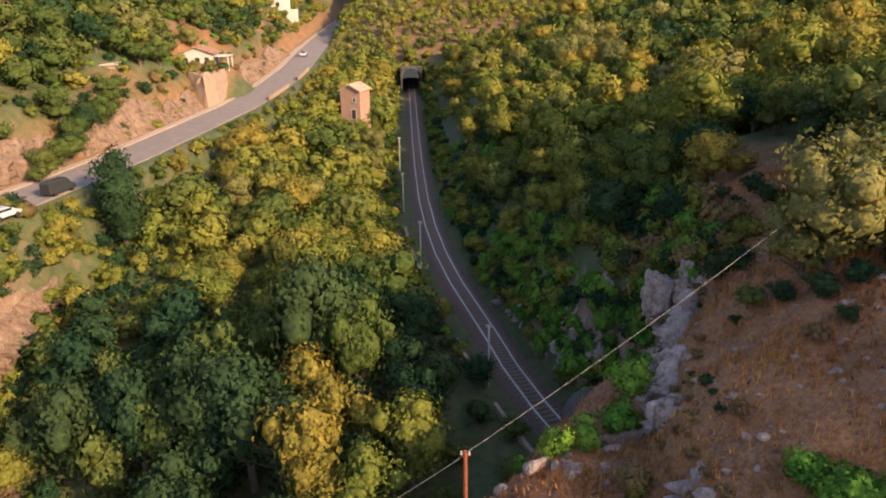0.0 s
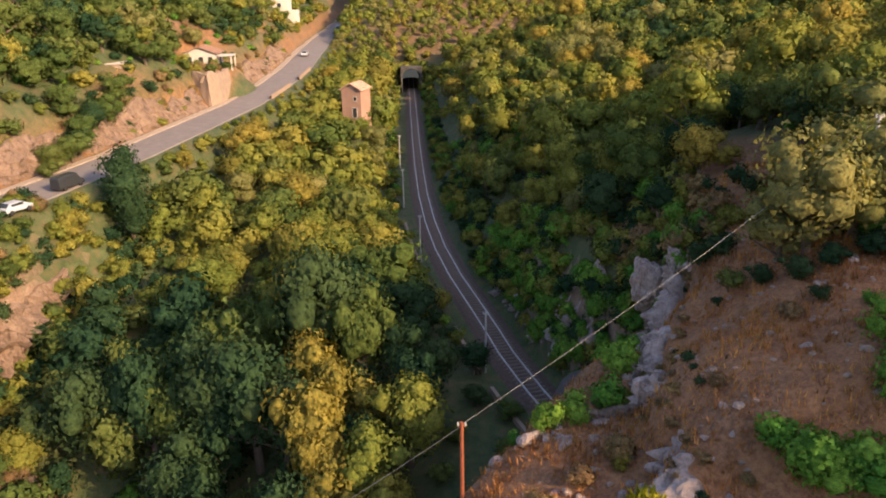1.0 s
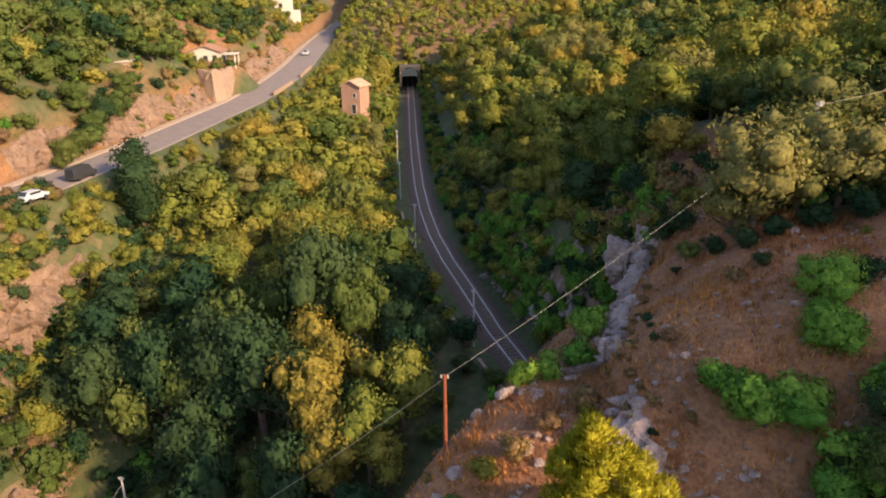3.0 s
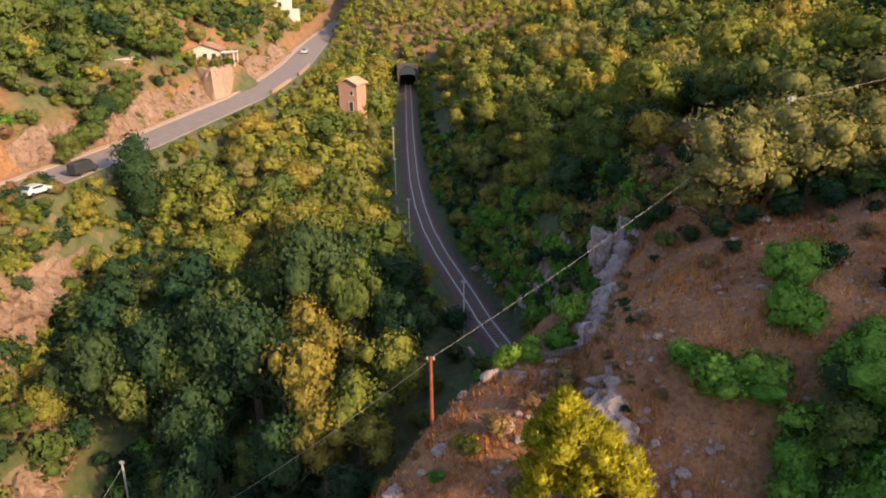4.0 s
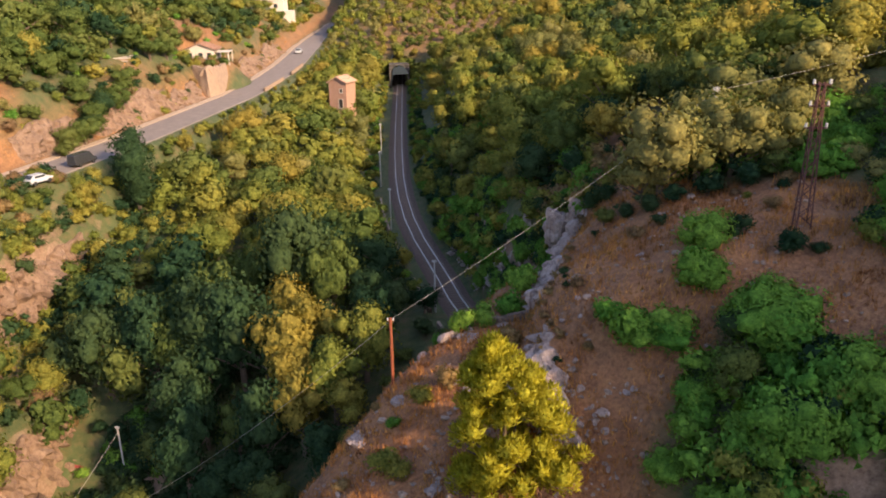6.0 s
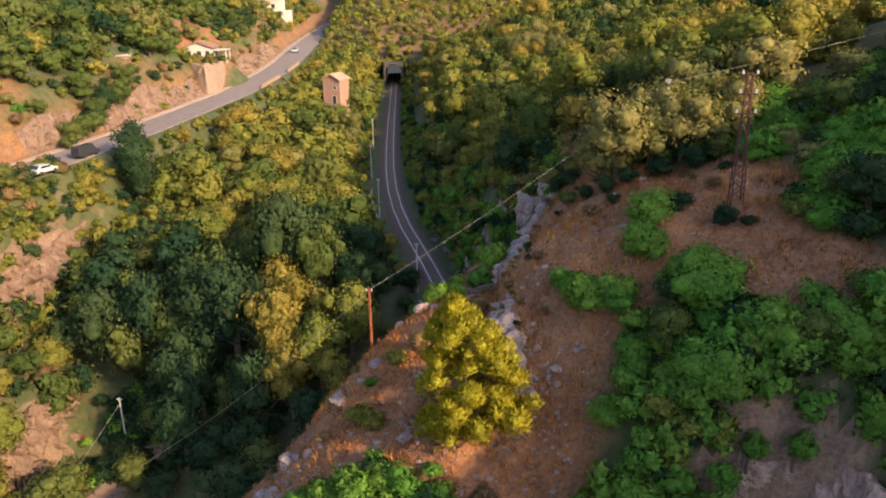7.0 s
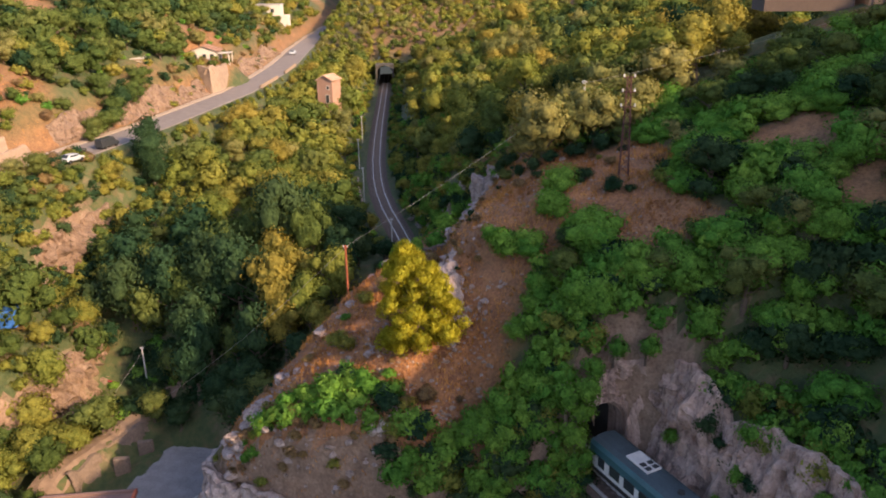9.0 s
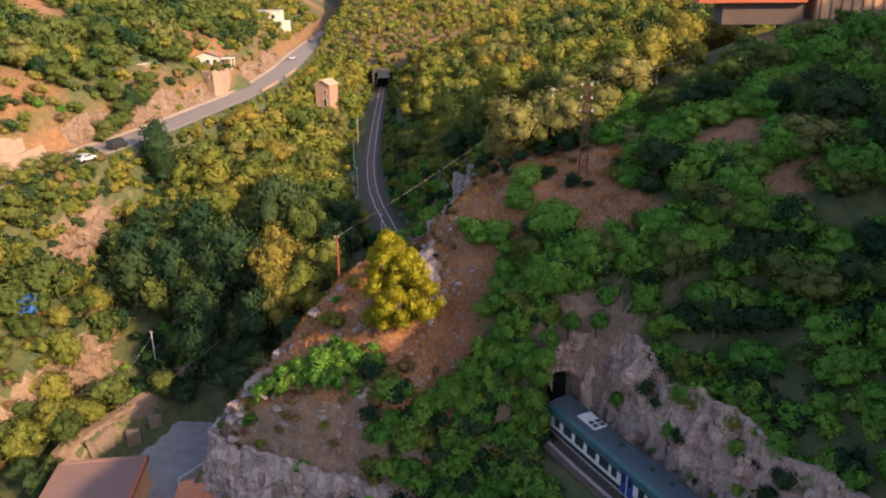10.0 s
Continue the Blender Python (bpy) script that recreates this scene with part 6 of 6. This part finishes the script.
for k in range(420):                                    # thick undergrowth on the slope over the lower line
    y = rng.uniform(-14, 44)
    x = float(track_x(y)) + rng.uniform(8.5, 44)
    if dryness(x, y) < 0.4:
        scrub.setdefault(("bright", "bright", "dark")[k % 3], []).append((x, y, rng.uniform(0.8, 1.7), rng.uniform(0.8, 1.1)))

# the bright pine on the spur and the ivy column by the road
pine = tree("umbrella_pine", "pine", 71, 3.9, 8.6, 0.7, 130, 30000, 0.105, "pine", "bright yellow-green young pine standing on the spur", "pine")
pine.matrix_basis = Matrix.Translation((8.9, 16.0, ground_at(8.9, 16.0) - 0.3)) @ Matrix.Diagonal((1.12, 1.12, 1.16, 1))
column = tree("ivy_column", "dark", 72, 2.5, 9.6, 0.2, 12, 5200, 0.2, "column", "tall ivy-covered trunk like a dark column beside the road", "tree")
column.matrix_basis = Matrix.Translation((-50.6, 82.9, 4.2)) @ Matrix.Diagonal((1.25, 1.25, 1.16, 1))

# the rest of the woods, joined


def joined(name, leaf, items, kinds, label, category):
    vs, fs, vn, tint, off = [], [], [], [], 0
    for x, y, s, t in items:
        v, f, n = kinds[0 if y < 105 else 1 if y < 190 else 2][rng.integers(3)]
        a = rng.uniform(0, 6.28)
        ca, sa = math.cos(a), math.sin(a)
        vs.append(np.stack([(v[:, 0] * ca - v[:, 1] * sa) * s + x, (v[:, 0] * sa + v[:, 1] * ca) * s + y, v[:, 2] * s * t + ground_at(x, y) - 0.3 * s], -1))
        vn.append(np.stack([n[:, 0] * ca - n[:, 1] * sa, n[:, 0] * sa + n[:, 1] * ca, n[:, 2]], -1))
        fs.append(np.array(f) + off)
        tint += [rng.uniform()] * len(v)
        off += len(v)
    ob = raw(name, np.concatenate(vs).tolist(), np.concatenate(fs).tolist(), [LEAF[leaf]], shade=True)
    ob.data.normals_split_custom_set_from_vertices(np.concatenate(vn).tolist())
    ob.data.attributes.new("tint", "FLOAT", "POINT").data.foreach_set("value", np.array(tint, np.float32))
    return tagged(ob, label, category, kind="stuff")


for leaf, items in stuff.items():
    joined("woodland", leaf, items, FAR[leaf], {"dark": "dark evergreen woods on the valley sides", "lime": "sunlit yellow-green woods on the valley sides", "olive": "grey-green olive groves on the hills"}.get(leaf, "mixed green woods on the valley sides"), "woods")
for leaf, items in scrub.items():
    joined("undergrowth", leaf, items, TUFT[leaf], "low scrub between the trees and rocks", "undergrowth")

# burnt grass tufts and loose stones on the spur and the road bank
vs, fs, tint = [], [], []
for k in range(34000):
    if k < 29000:
        x, y = rng.uniform(-12, 36), rng.uniform(8, 54)
    else:
        y = rng.uniform(70, 230)
        x = float(road_x(y)) - rng.uniform(7, 20)
    patch = noise.noise(Vector((x * 0.35, y * 0.35, 8)))
    if dryness(x, y) < 0.35 + 0.3 * rng.uniform() or patch < rng.uniform(-0.55, 0.25):
        continue
    z, h = ground_at(x, y), rng.uniform(0.14, 0.44) * (1.3 + patch)
    tone = min(1.0, max(0.0, 0.45 + 0.8 * noise.noise(Vector((x * 0.22, y * 0.22, 5))) + rng.normal(0, 0.12)))
    for b in range(3):
        a, w, lean = rng.uniform(0, 6.28), rng.uniform(0.02, 0.06), rng.uniform(0.1, 0.4)
        ox, oy = rng.normal(0, 0.12), rng.normal(0, 0.12)
        o = len(vs)
        vs += [(x + ox - w * math.sin(a), y + oy + w * math.cos(a), z - 0.05), (x + ox + w * math.sin(a), y + oy - w * math.cos(a), z - 0.05), (x + ox + lean * math.cos(a), y + oy + lean * math.sin(a), z + h)]
        fs.append((o, o + 1, o + 2))
        tint += [tone] * 3
STRAW = leaf_material("straw", ((0.0, (0.17, 0.080, 0.038)), (0.5, (0.36, 0.165, 0.066)), (1.0, (0.60, 0.31, 0.10))), 0.25)
ob = raw("dry_grass", vs, fs, [STRAW])
ob.data.attributes.new("tint", "FLOAT", "POINT").data.foreach_set("value", np.array(tint, np.float32) * 0.72)
tagged(ob, "burnt orange grass covering the spur", "grass", kind="stuff")
vs, fs = [], []
for k in range(1500):
    x, y = (rng.uniform(-13, 30), rng.uniform(8, 45)) if k < 900 else (rng.uniform(-13, 16), rng.uniform(8, 22))
    if dryness(x, y) < 0.5:
        continue
    z, s = ground_at(x, y), abs(rng.normal(0.05, 0.09)) + 0.04
    o = len(vs)
    vs += [tuple(c) for c in ICO_V * (1 + rng.normal(0, 0.2, (len(ICO_V), 1))) * s * [1.3, 1, 0.7] + [x, y, z + s * 0.2]]
    fs += [[i + o for i in f] for f in ICO_F]
tagged(raw("loose_stones", vs, fs, [LIMESTONE]), "pale loose stones scattered in burnt grass", "stones", kind="stuff")

for group in (*NEAR.values(), *SHRUB.values()):
    for ob in group:
        for o in (*ob.children_recursive, ob):
            bpy.data.objects.remove(o)

# ---------------- sleepers ----------------
bm = bmesh.new()
box(bm, 0, 0, 0, 2.4, 0.26, 0.16, 0, 0.03)
SL = bpy.data.meshes.new("sleeper")
bm.to_mesh(SL)
bm.free()
SL.materials.append(SLEEPER)
made = 0
rest = []
for y in [*np.arange(46, 230, 0.62), *np.arange(10, -34, -0.58)]:
    p, s = along(float(y), 0, -0.13)
    turn = math.atan2(s.y, s.x)
    if made < 300 and (y < 20 or y < 190):
        ob = new("sleeper", SL)
        ob.parent = bed
        ob.matrix_basis = Matrix.Translation(p) @ Matrix.Rotation(turn, 4, "Z")
        made += 1
    else:
        rest.append((p, turn))
bm = bmesh.new()
for p, turn in rest:
    box(bm, p.x, p.y, p.z, 2.4, 0.26, 0.16, turn)
far_sleepers = part("sleepers", bm, SLEEPER, bed)
far_sleepers["kind"] = "stuff"
